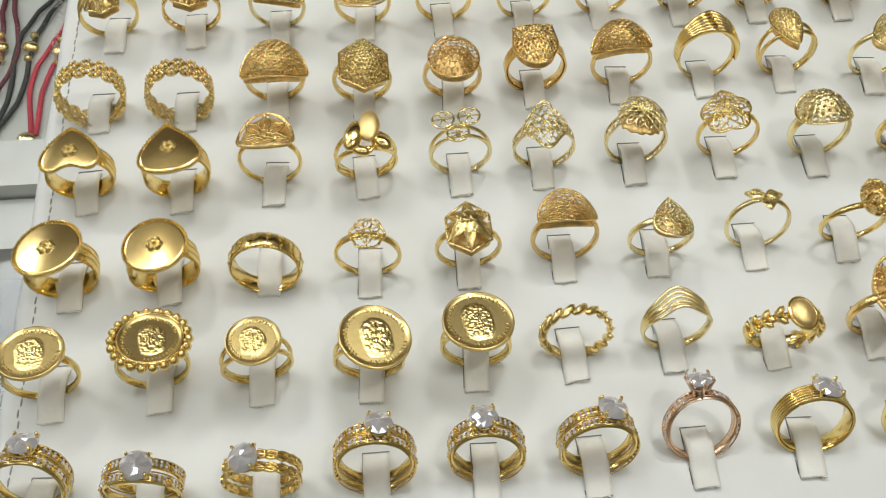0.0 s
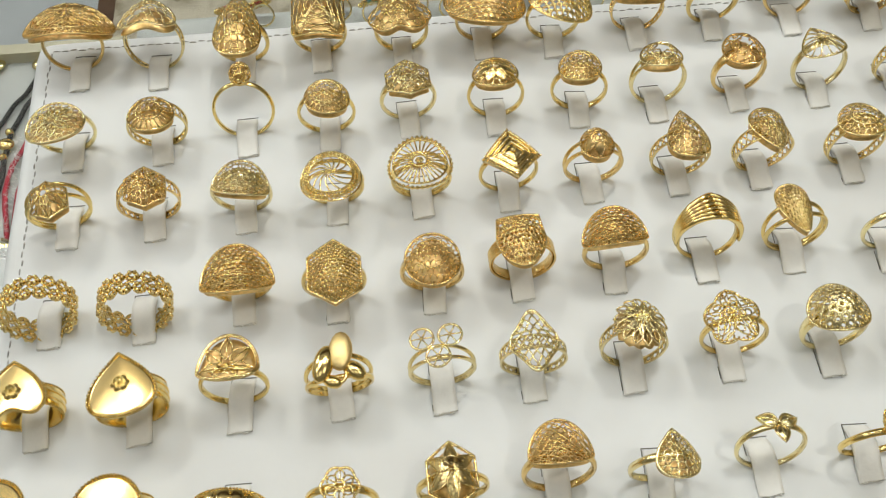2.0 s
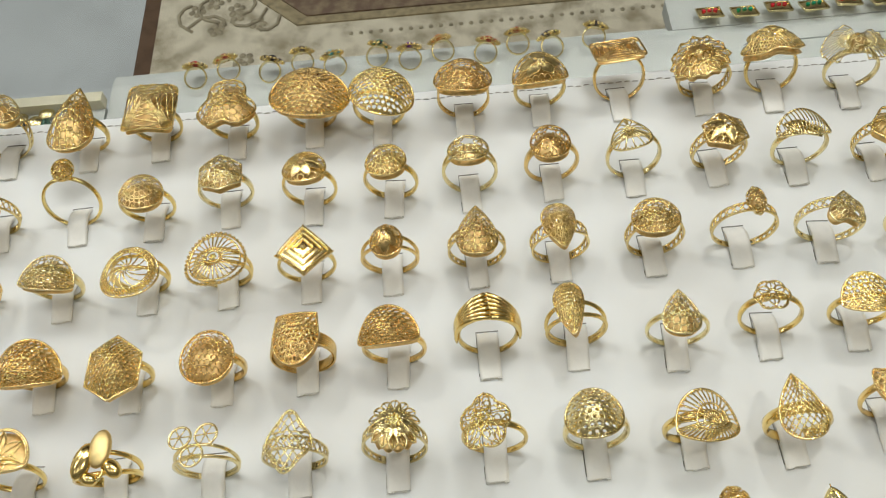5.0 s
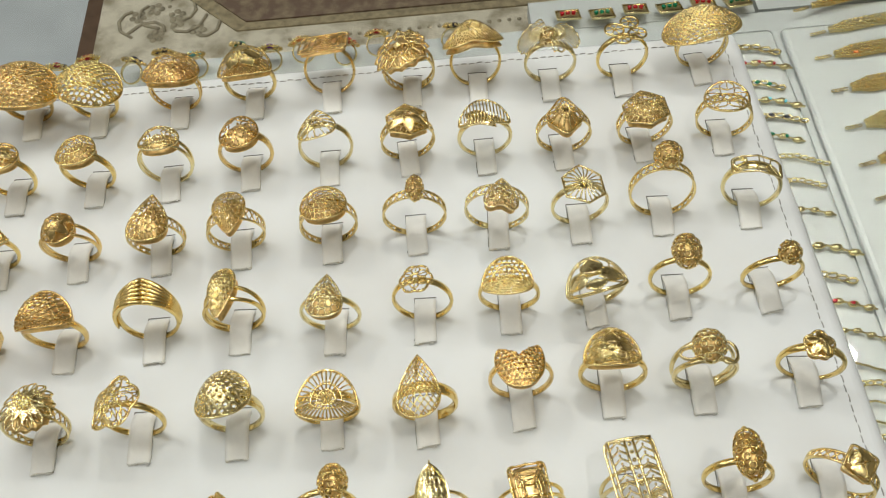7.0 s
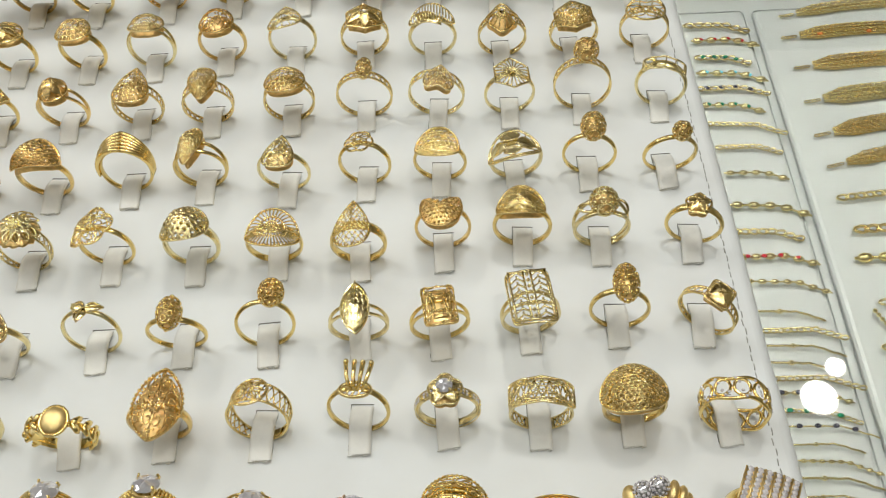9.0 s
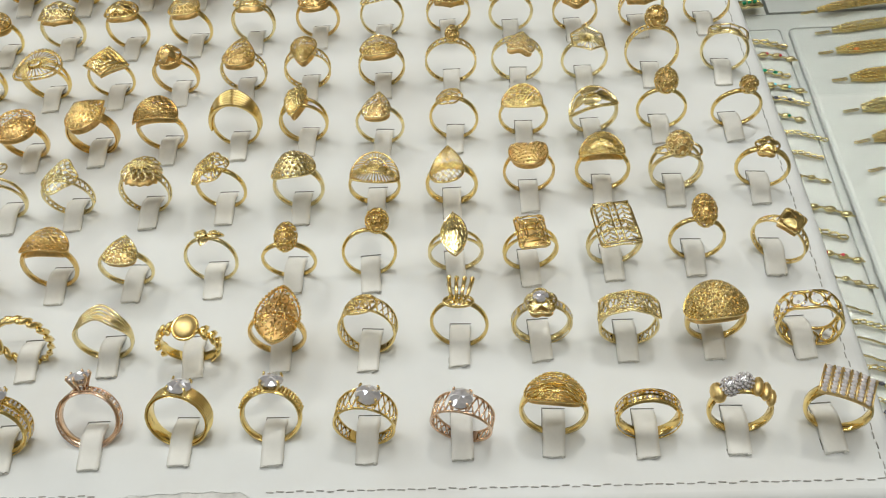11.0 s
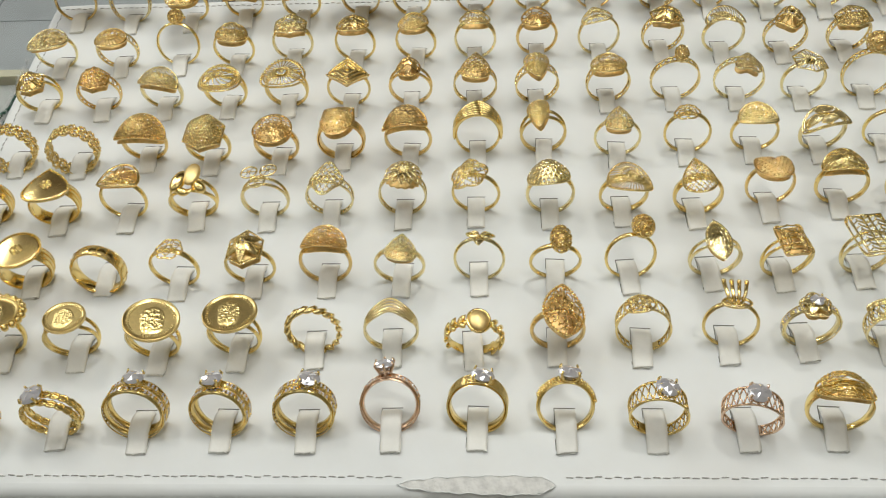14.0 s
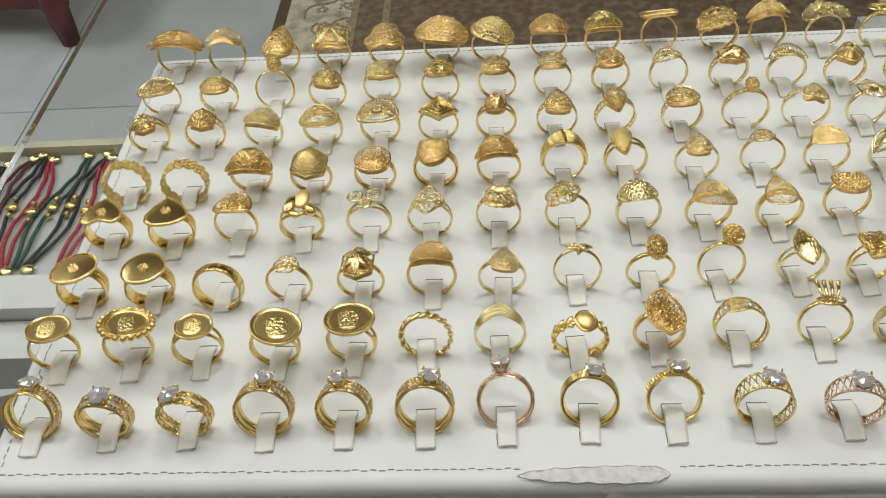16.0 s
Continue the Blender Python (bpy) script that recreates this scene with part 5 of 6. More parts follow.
ring(5, 15, "thin gold ring with small round flower bead", tilt=(0, 10), off=(-0.7, 0.9), band=("thin", 1.9), extra=bead(3.0, 3.2, dots=18), gold=GOLD_WIRE)
# -- sixth row --
ring(6, 1, "gold ring with small openwork cone flower", tilt=(4, 1), slide=-4.2, off=(1.9, 1.0), head=hd("hex", 4.8, 5.4, 2.4, ("petals", 6, 0.2, 1.0), ("bubbles", 1)), band=("split", 3.2), yaw=12)
ring(6, 2, "gold ring with flower-cut round dome", tilt=(4, 8), slide=-2.4, off=(1.2, 1.3), head=hd("hex", 5.4, 5.8, 2.4, ("petals", 6, 0.1, 0.6), ("bubbles", 3)), band=("lattice", 3.4), yaw=6, gold=GOLD_DEEP)
ring(6, 3, "gold signet ring with oval lace top", tilt=(4, 11), slide=-4.2, off=(1.6, 1.3), head=hd("halfmoon", 7.0, 7.4, 1.4, ("bubbles", 3), ("knobs", 20, 0.36), wrap=0.7), band=("taper", 3.0), gold=GOLD_PALE)
ring(6, 4, "gold ring with open round disc of swirling scrolls", tilt=(4, 0), slide=-4.2, off=(2.3, 1.5), head=hd("circle", 7.6, 7.4, 1.2, ("swirl", 14), ("circle", 0.74), ("beads", 40, 0.80, 0.55), ("beads", 44, 0.90, 0.6), ("circle", 0.86), back=False, rosette=1.0), band=("split", 3.0), gold=GOLD_WIRE)
ring(6, 5, "gold ring with large round sunburst disc and beads", tilt=(4, -2), slide=-1.7, off=(1.9, 1.4), head=hd("circle", 8.0, 7.8, 0.8, ("spokes", 30, 0.2, 0.86), ("circle", 0.86), ("circle", 0.24), edge="bead", beads=40, bead_size=0.62, back=False, rosette=1.3), band=("split", 3.4), gold=GOLD_WIRE)
ring(6, 6, "gold ring with stepped diamond-shaped plate", tilt=(4, 4), slide=-0.7, off=(1.6, 0.9), head=hd("rhomb", 7.6, 7.6, 1.0, ("frame",), edge="rope", beads=52, bead_size=0.36, power=1.0, solid=True), band=("thin", 2.0), gold=GOLD_WIRE)
ring(6, 7, "gold ring with small rose-shaped dome", tilt=(4, -1), slide=-0.7, off=(0.8, 1.4), head=hd("circle", 4.2, 4.6, 2.6, ("petals", 6, 0.3, 1.0, True), ("petals", 5, 0.1, 0.6, True), lift=0.6), band=("split", 3.0), gold=GOLD_DEEP)
ring(6, 8, "gold mesh-band ring with pointed filigree drop", tilt=(7, 2), off=(1.0, 1.5), head=hd("drop", 5.4, 7.6, 2.2, ("bubbles", 3)), band=("mesh", 2.6), gold=GOLD_WIRE)
ring(6, 9, "gold ring with crown-like square filigree cup", tilt=(5, -1), off=(-0.6, 1.2), head=hd("fan", 5.8, 6.6, 2.2, ("bubbles", 3), ("knobs", 20, 0.5), ("ribs", 4)), band=("lattice", 4.0), gold=GOLD_WIRE)
ring(6, 10, "gold ring with round filigree dome", tilt=(9, -2), off=(0.9, 0.6), head=hd("circle", 6.2, 5.6, 1.8, ("bubbles", 3), ("circle", 0.6)), band=("lattice", 3.4), gold=GOLD_WIRE)
ring(6, 11, "large thin mesh-band ring with tiny drop bead", tilt=(5, 5), off=(0.6, 1.2), band=("mesh", 2.2), extra=bead(2.6, 4.4, dots=22), R=10.6, gold=GOLD_WIRE)
ring(6, 12, "large mesh-band ring with small heart-shaped lace", tilt=(4, 9), slide=-2.8, off=(0.2, 0.8), head=hd("heart", 4.6, 5.2, 1.4, ("bubbles", 2), ("knobs", 14, 0.4)), band=("mesh", 2.4), R=10.6, gold=GOLD_PALE)
ring(6, 13, "thin gold ring with pleated open fan flower", tilt=(6, 5), off=(0.7, 0.2), head=hd("hex", 5.8, 6.2, 0.8, ("spokes", 22, 0.1, 0.96), back=False, rosette=0.8), band=("thin", 2.2), gold=GOLD_PALE)
ring(6, 14, "large mesh-band ring with round lace ball", tilt=(14, 1), off=(0.3, 0.6), band=("mesh", 2.6), extra=bead(4.2, 4.4, dots=34), R=10.8, gold=GOLD_WIRE)
ring(6, 15, "gold ring with cut geometric openwork shoulders", off=(1.3, 0.4), head=hd("rect", 6.4, 3.0, 0.8, ("columns", 5), back=False, wrap=0.9), band=("taper", 2.8), lean=22, yaw=-14, gold=GOLD_PALE, extra=loops([(-5, 0, 2.2, 2.2, -1.0)], 0.5, 0))
# -- seventh row --
ring(7, 1, "gold ring with flat openwork oval disc", tilt=(4, -3), slide=-4.2, off=(0.2, -0.7), head=hd("circle", 7.8, 6.4, 0.6, ("bubbles", 3), ("petals", 8, 0.15, 0.8), back=True), band=("thin", 2.2), yaw=10, gold=GOLD_PALE)
ring(7, 2, "gold ring with round sunburst rosette", tilt=(4, 2), slide=-3.8, off=(1.7, -0.7), head=hd("circle", 6.0, 5.6, 1.2, ("spokes", 22, 0.55, 1.0), ("circle", 0.55), ("beads", 14, 0.4, 0.5), rosette=1.1), band=("lattice", 3.4), yaw=4)
ring(7, 3, "thin gold ring with tall twisted bead", tilt=(23, 5), off=(1.8, -0.2), band=("thin", 1.8), extra=bead(3.1, 4.4, dots=26), R=10.2, gold=GOLD)
ring(7, 4, "gold ring with round woven wire dome", tilt=(4, 7), slide=-2.1, off=(1.1, -0.9), head=hd("circle", 6.0, 5.8, 2.2, ("bubbles", 3), ("circle", 0.66)), band=("thin", 2.2), gold=GOLD_WIRE)
ring(7, 5, "gold signet ring with oval scrolled lace", tilt=(5, 2), off=(0.5, 1.8), head=hd("hex", 6.6, 6.0, 1.6, ("scroll", 6), ("bubbles", 2), wrap=0.6), band=("taper", 2.8), gold=GOLD_PALE)
ring(7, 6, "gold ring with flat round flower dome", tilt=(9, -3), off=(1.6, 0.1), head=hd("circle", 6.2, 5.4, 1.4, ("petals", 7, 0.2, 0.9, True), ("bubbles", 2)), band=("thin", 2.4), gold=GOLD_WIRE)
ring(7, 7, "gold ring with round filigree bowl", tilt=(5, -5), off=(1.8, 0.5), head=hd("circle", 5.8, 5.4, 1.8, ("bubbles", 3), ("circle", 0.55), lift=0.8), band=("thin", 2.6), gold=GOLD_WIRE)
ring(7, 8, "gold ring with smooth oval filigree bowl", tilt=(15, -1), off=(1.1, 0.2), head=hd("circle", 5.8, 5.2, 1.8, ("scroll", 5), ("circle", 0.7), lift=0.4), band=("split", 2.8), gold=GOLD_PALE)
ring(7, 9, "gold ring with oval curled filigree dome", tilt=(9, -3), off=(1.0, 1.9), head=hd("circle", 5.6, 6.2, 2.2, ("scroll", 6), ("knobs", 16, 0.45)), band=("taper", 3.0), gold=GOLD_DEEP)
ring(7, 10, "gold ring with open teardrop of radiating wires", tilt=(15, -11), off=(0.1, 0.9), head=hd("drop", 5.8, 6.6, 1.2, ("spokes", 16, 0.12, 0.98), back=False, rosette=1.0), band=("thin", 2.8), gold=GOLD_PALE)
ring(7, 11, "gold ring with hexagonal flower dome", tilt=(4, 5), slide=-0.3, off=(0.2, 2.2), head=hd("hex", 6.4, 5.6, 1.6, ("petals", 6, 0.2, 0.95, True), ("bubbles", 2)), band=("lattice", 3.0), gold=GOLD_WIRE)
ring(7, 12, "gold wrap ring of fine parallel wires", off=(-0.3, 0.1), head=hd("halfmoon", 7.4, 6.4, 1.4, ("columns", 15), wrap=0.9, back=False), band=("taper", 2.4), lean=14, gold=GOLD_PALE, extra=leaves([(-6.0, 3.0, -38, 12.0, 2.6)], "leaf"))
ring(7, 13, "gold ring with pointed ribbed bud", tilt=(4, -1), slide=-1.4, off=(0.1, -0.5), head=hd("ogee", 5.2, 6.4, 2.6, ("spokes", 14, 0.1, 1.0), ("circle", 0.5)), band=("lattice", 3.0), gold=GOLD_WIRE)
ring(7, 14, "gold ring with hexagonal filigree cushion", tilt=(4, -6), slide=-1.4, off=(0.8, -0.1), head=hd("hex", 6.6, 6.0, 2.2, ("scroll", 6), ("bubbles", 3)), band=("lattice", 3.0), gold=GOLD_WIRE)
ring(7, 15, "gold ring with open circle of small discs", tilt=(5, -5), off=(0.4, -0.2), head=hd("circle", 6.2, 5.8, 0.5, ("petals", 5, 0.3, 0.95), ("circle", 0.98), back=False), band=("lattice", 2.6), gold=GOLD_WIRE, yaw=-10)
# -- back row: the largest faces --
ring(8, 1, "gold ring with very large flat flower disc", tilt=(16, 8), off=(-1.4, 2.3), head=hd("circle", 11.2, 7.4, 1.4, ("petals", 12, 0.1, 0.75), ("lattice", 8), ("circle", 0.8)), band=("thin", 2.2), yaw=8, gold=GOLD_DEEP, R=10.2)
ring(8, 2, "gold ring with heart-shaped dome of cut scales", tilt=(23, -1), off=(-1.9, 0.2), head=hd("heart", 7.6, 8.4, 2.4, ("scales", 6), ("knobs", 22, 0.5)), band=("lattice", 3.2), gold=GOLD_PALE, R=10.2)
ring(8, 3, "gold ring with tall pierced filigree shield", tilt=(4, 2), slide=-1.4, head=hd("drop", 6.0, 11.0, 3.2, ("bubbles", 4), ("ribs", 7), ("knobs", 24, 0.45)), band=("taper", 3.0), gold=GOLD_WIRE)
ring(8, 4, "gold ring with pyramid rectangle of filigree", tilt=(4, 3), off=(-0.2, 2.3), head=hd("rect", 6.8, 8.0, 2.6, ("lattice", 7), power=1.1, edge="rope", beads=46, bead_size=0.4), band=("thin", 2.4), gold=GOLD_WIRE)
ring(8, 5, "gold ring with bell-shaped filigree face", tilt=(4, -3), slide=-0.3, head=hd("bell", 8.2, 8.2, 1.8, ("bubbles", 4), ("petals", 6, 0.1, 0.5)), band=("plain", 2.8), gold=GOLD_WIRE)
ring(8, 6, "gold ring with huge round filigree dome", tilt=(4, 6), slide=-0.3, off=(1.4, 2.5), head=hd("circle", 10.8, 8.6, 4.0, ("holes", 7, 0.76), ("petals", 9, 0.1, 0.45), wrap=0.3), band=("thin", 2.6), gold=GOLD_DEEP)
ring(8, 7, "gold ring with lace dome and smooth flower plate", tilt=(4, 14), slide=-1.0, off=(-1.4, 1.0), head=hd("circle", 8.8, 8.2, 4.0, ("holes", 6, 0.78), back=False, wrap=0.3), band=("thin", 2.6), gold=GOLD_WIRE, extra=multi(lobes([(0, 0.5, 4.0, 5.0, 4.2, 0.45, 0)], "plate", GOLD_MATT), lobes([(1.0 * math.cos(k * 1.257), 0.5 + 1.0 * math.sin(k * 1.257), 4.6, 0.95, 0.6, 0.35, k * 72) for k in range(5)], "petal", GOLD)))
ring(8, 8, "gold ring with round curled filigree dome", tilt=(11, 1), off=(1.3, 1.8), head=hd("circle", 7.8, 6.6, 2.6, ("scroll", 7), ("bubbles", 4)), band=("lattice", 2.8), gold=GOLD_DEEP)
ring(8, 9, "gold ring with blossom-topped domed face", tilt=(4, -2), slide=-2.4, off=(0.9, 3.3), head=hd("halfmoon", 7.4, 8.0, 3.4, ("petals", 5, 0.2, 0.8, True), ("scales", 7), rosette=1.7), band=("taper", 3.2), gold=GOLD_WIRE)
ring(8, 10, "gold ring with flat square plate on slim band", tilt=(26, -4), off=(1.3, 3.0), head=hd("rect", 6.8, 6.6, 0.4, ("bubbles", 4), wrap=0.0, lift=0.8), band=("thin", 2.4), gold=GOLD_DEEP)
ring(8, 11, "gold mesh ring with wide scalloped flower disc", tilt=(6, -17), off=(2.3, 2.2), head=hd("scallop", 8.0, 7.4, 1.2, ("petals", 14, 0.55, 1.05), ("circle", 0.55), ("beads", 18, 0.45, 0.5), rosette=1.4), band=("mesh", 4.4), gold=GOLD_WIRE)
ring(8, 12, "gold ring with curled shell of fine wires", tilt=(24, -4), off=(-0.0, 0.8), head=hd("bell", 8.4, 6.4, 2.8, ("lattice", 9), ("swirl", 16), ("petals", 5, 0.1, 0.5), lift=0.8), band=("thin", 2.6), gold=GOLD_WIRE)
ring(8, 13, "gold ring with two folded wire fans", tilt=(4, -6), off=(0.2, -0.3), band=("thin", 2.6), gold=GOLD_PALE, extra=multi(fans([(0, 1.0, 165, 10.5, 66, 15), (0, 1.0, -15, 10.5, 66, 15)]), bead(3.0, 3.2, dots=20)))
ring(8, 14, "gold ring with cluster of wire blossoms", off=(-0.5, -0.7), band=("thin", 2.4), lean=16, gold=GOLD_WIRE, extra=loops([(-3.4, 1.2, 3.2, 3.2, 1.6), (2.2, 3.4, 3.0, 3.0, 2.4), (3.6, -2.4, 3.0, 3.0, 1.8), (-1.4, -3.6, 2.6, 2.6, 1.4)], 0.42, 6, "blossom"))
ring(8, 15, "gold ring with very large honeycomb oval dome", tilt=(8, -8), off=(1.2, 1.2), head=hd("circle", 10.6, 7.2, 3.2, ("holes", 8, 0.8), ("scroll", 2), wrap=0.3, back=False), band=("lattice", 3.2), gold=GOLD_WIRE)
tagged(part("slit", slits, SLIT_SHADE, tray, "dark strips in place of shade in the tab slits", smooth=False), kind="stuff")


# ---- glass counter under the tray ----
case = tagged(new("glass_display_counter"), "glass-topped jewellery counter with white display deck", "display counter")
S = Shape().box(-0.27, 1.0, -0.06, 0.53, 0.977, 0.985)
gl = part("glass_top", S, GLASS, case, "clear glass counter top", smooth=False, unit=1.0)
gl.visible_shadow = False
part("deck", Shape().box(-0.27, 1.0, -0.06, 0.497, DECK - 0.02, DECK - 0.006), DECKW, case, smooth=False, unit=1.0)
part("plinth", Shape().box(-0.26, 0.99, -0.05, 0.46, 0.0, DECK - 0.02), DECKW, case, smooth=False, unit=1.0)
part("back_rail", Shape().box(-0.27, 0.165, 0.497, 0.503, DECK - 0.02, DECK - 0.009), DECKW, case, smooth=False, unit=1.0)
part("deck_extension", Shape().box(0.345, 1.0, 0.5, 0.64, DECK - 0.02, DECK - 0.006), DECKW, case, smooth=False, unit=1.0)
part("brooch_ledge", Shape().box(0.168, 0.342, 0.4975, 0.530, DECK - 0.02, DECK - 0.006), DECKW, case, smooth=False, unit=1.0)
for x0, y0 in ((0.985, -0.055), (0.985, 0.515)):
    part("corner_post", Shape().box(x0, x0 + 0.012, y0, y0 + 0.012, DECK, 0.977), STEEL, case, smooth=False, unit=1.0)

side = tagged(new("low_side_case"), "low white side case holding corded bracelets", "display case")
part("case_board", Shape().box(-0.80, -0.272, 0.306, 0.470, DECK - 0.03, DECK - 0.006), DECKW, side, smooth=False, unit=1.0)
part("front_rail", Shape().box(-0.80, -0.272, 0.270, 0.305, DECK - 0.03, DECK + 0.004), RAILW, side, smooth=False, unit=1.0)
part("lower_rail", Shape().box(-0.80, -0.272, 0.232, 0.2685, DECK - 0.05, DECK - 0.010), RAILW, side, smooth=False, unit=1.0)
part("back_frame", Shape().box(-0.80, -0.272, 0.468, 0.477, DECK - 0.006, DECK + 0.004), mat("pale_wood_edge", (0.55, 0.52, 0.38), 0.5, 0, 30, 0.15), side, smooth=False, unit=1.0)
part("case_underside", Shape().box(-0.80, -0.272, 0.264, 0.470, DECK - 0.052, DECK - 0.032), RAILW, side, smooth=False, unit=1.0)
for lx in (-0.795, -0.300):
    part("leg", Shape().box(lx, lx + 0.025, 0.43, 0.455, 0.0, DECK - 0.052), RAILW, side, smooth=False, unit=1.0)


# ---- corded bracelets on the side case ----
def corded(x, y, tone, lean, flip):
    ob = new("corded_bracelet")
    ob.matrix_world = pose(x, y, DECK - 0.005, 0, 0, lean)
    tagged(ob, tone + " braided cord bracelet with gold charm and clasps", "bracelet", "corded bracelets on the side case")
    S = Shape()
    for s in (-1, 1):
        S.tube([(s * (1.5 + 4 * math.sin(math.pi * t / 12)) + 5.0 * math.sin(7.5 * t / 12 + flip), -70 + 140 * t / 12, 2.2 + 0.8 * math.sin(3 * t)) for t in range(13)], 1.75, False, 6)
    part("cord", S, CORDS[tone], ob)
    for yy, w in ((-74, 6.5), (74, 6.5)):
        part("clasp", Shape().ball((0, yy, 2.5), 1, 10, 6, (w, 6, 2.2)), GOLD_PALE, ob)
    S = Shape().ball((flip, 2, 3), 1, 10, 6, (6, 5, 2.6))
    S.ball((flip - 1, 12, 3), 3, 8, 5).ball((flip + 2, -9, 3), 3, 8, 5)
    part("charm", S, GOLD, ob, "gold charm")
    return ob


tones = ["black", "green", "red", "black", "wine", "red", "black", "green", "red", "black", "wine", "black", "red", "green"]
for i in range(14):
    corded(-0.295 - 0.0185 * i, 0.388 + 0.004 * math.sin(2.2 * i), tones[i], -5 + 7 * math.sin(1.7 * i), 2.5 * math.sin(i))


# ---- bracelet boards under the glass ----
def board(name, x0, x1, y0, y1, z):
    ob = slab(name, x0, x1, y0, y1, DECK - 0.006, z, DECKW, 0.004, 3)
    tagged(ob, "plain white padded bracelet board under the glass", "display board")
    return ob


board("bracelet_board", 0.215, 0.347, 0.0, 0.474, DECK - 0.001)
board("bracelet_board", 0.354, 0.62, 0.0, 0.474, DECK - 0.001)


def bracelet(x0, x1, y, kind, gem=None, width=3.0, slope=0.0, gold=None, bend=0.33):
    ob = new("bracelet")
    ob.matrix_world = pose(x0, y, DECK, 0, 0, slope)
    words = {"line": "thin gold chain bracelet", "links": "gold link bracelet", "beads": "gold bead bracelet", "plate": "wide ornate gold bracelet", "flat": "flat textured gold bracelet"}
    tagged(ob, words[kind] + (f" with {gem} stones" if gem else "") + " lying on a white board", "bracelet", "bracelets under the glass")
    L = (x1 - x0) * 1000
    drop = lambda x: 2.0 + (0.5 if x < L * 0.62 else 0.5 - 0.10 * (x - L * 0.62))
    side = lambda x: 0.0 if x < L * 0.62 else -bend * (x - L * 0.62)
    S = Shape()
    g = gold or GOLD_PALE
    if kind == "line":
        S.tube([(L * t / 12, side(L * t / 12) + 0.3 * math.sin(3 * t), max(1.0, drop(L * t / 12))) for t in range(13)], width * 0.32, False, 5)
        S.ball((L * 0.35, side(L * 0.35), 2.6), width * 0.75, 7, 4)
    elif kind == "links":
        n = int(L / (width * 1.25))
        for k in range(n):
            x = (k + 0.5) * L / n
            S.tube([(x + width * 0.8 * math.cos(t), side(x) + width * 0.42 * math.sin(t), max(1.0, drop(x)) + 0.5 * math.sin(2 * t)) for t in [2 * math.pi * q / 8 for q in range(8)]], width * 0.2, True, 5)
    elif kind == "beads":
        n = int(L / (width * 2.2))
        S.tube([(L * t / 12, side(L * t / 12), max(1.0, drop(L * t / 12))) for t in range(13)], width * 0.2, False, 5)
        for k in range(n):
            x = (k + 0.5) * L / n
            S.ball((x, side(x), max(1.2, drop(x))), 1, 8, 5, (width * 0.95, width * 0.62, width * 0.5))
    else:
        lead = 0.06 * L if L > 90 else 2.0
        arch = lambda x: 5.0 * math.sin(math.pi * min(1.0, x / 120)) if L > 90 else side(x)

        def half(x):
            q = min(1.0, max(0.0, (x - lead) / (0.09 * L)))
            return width / 2 * (0.4 + 0.6 * q * q * (3 - 2 * q)) * (1.0 if L > 90 else 0.75 + 0.25 * math.cos(3 * x / L))

        base = Shape().grid(lambda u, v, d=0.0: (lead + (L - lead) * u, arch(lead + (L - lead) * u) + (2 * v - 1) * half(lead + (L - lead) * u), 0.9 + 1.6 * (1 - (2 * v - 1) ** 2) - d), 40, 6, thick=0.8)
        part("backing", base, g, ob)
        n, rows = int((L - lead) / 4.0), 3 if width > 10 else 2
        for k in range(n):
            x = lead + (L - lead) * (k + 0.5) / n
            h = half(x)
            for q in range(rows):
                yy = h * (-1 + (2 * q + 1) / rows) + (0.25 * h / rows if k % 2 else 0)
                zz = 2.0 + 1.8 * (1 - (yy / h) ** 2)
                S.tube([(x + 2.5 * math.cos(t), arch(x) + yy + h / rows * 0.9 * math.sin(t), zz + 0.35 * math.cos(t)) for t in [2 * math.pi * j / 7 for j in range(7)]], 0.62, True, 5)
                S.ball((x, arch(x) + yy, zz + 0.2), 0.7, 5, 3)
            for sd in (-1, 1):
                S.ball((x, arch(x) + sd * h, 1.4), 0.8, 5, 3)
        for k in range(4):
            x = lead * (k + 0.5) / 4 - 3
            S.tube([(x + 1.9 * math.cos(t), arch(max(0, x)) + 1.1 * math.sin(t), 1.6) for t in [2 * math.pi * j / 8 for j in range(8)]], 0.5, True, 4)
    part("chain", S, g, ob)
    if gem:
        for k in range(4):
            x = L * (0.14 + 0.2 * k)
            part("stone", Shape().ball((x, side(x), drop(x) + 1.0), 1, 8, 5, (2.0, 1.5, 1.2)), GEMS[gem[k % len(gem)] if isinstance(gem, list) else gem], ob)
    return ob


col1 = [(0.455, "links", None, 5), (0.438, "beads", "red", 4.5), (0.420, "links", "green", 4.5), (0.404, "beads", "blue", 4.5), (0.388, "links", "dark", 4), (0.372, "beads", "green", 4), (0.354, "links", None, 3.6),
        (0.332, "links", None, 3.6), (0.309, "beads", None, 3.4), (0.282, "beads", None, 4.6), (0.260, "links", None, 4.4), (0.240, "beads", "red", 4.0), (0.222, "beads", None, 3.2), (0.200, "line", None, 2.6), (0.186, "links", None, 3.4),
        (0.176, "line", None, 2.4), (0.165, "line", None, 2.6), (0.154, "links", None, 3.2), (0.145, "beads", "dark", 2.6), (0.134, "links", "green", 2.6), (0.124, "line", "dark", 1.8), (0.113, "line", None, 2.0), (0.104, "beads", None, 2.2),
        (0.094, "line", None, 2.4), (0.083, "line", None, 1.8), (0.073, "line", None, 2.2), (0.060, "line", None, 1.6), (0.046, "line", None, 2.0), (0.030, "line", None, 2.4), (0.014, "links", None, 2.4)]
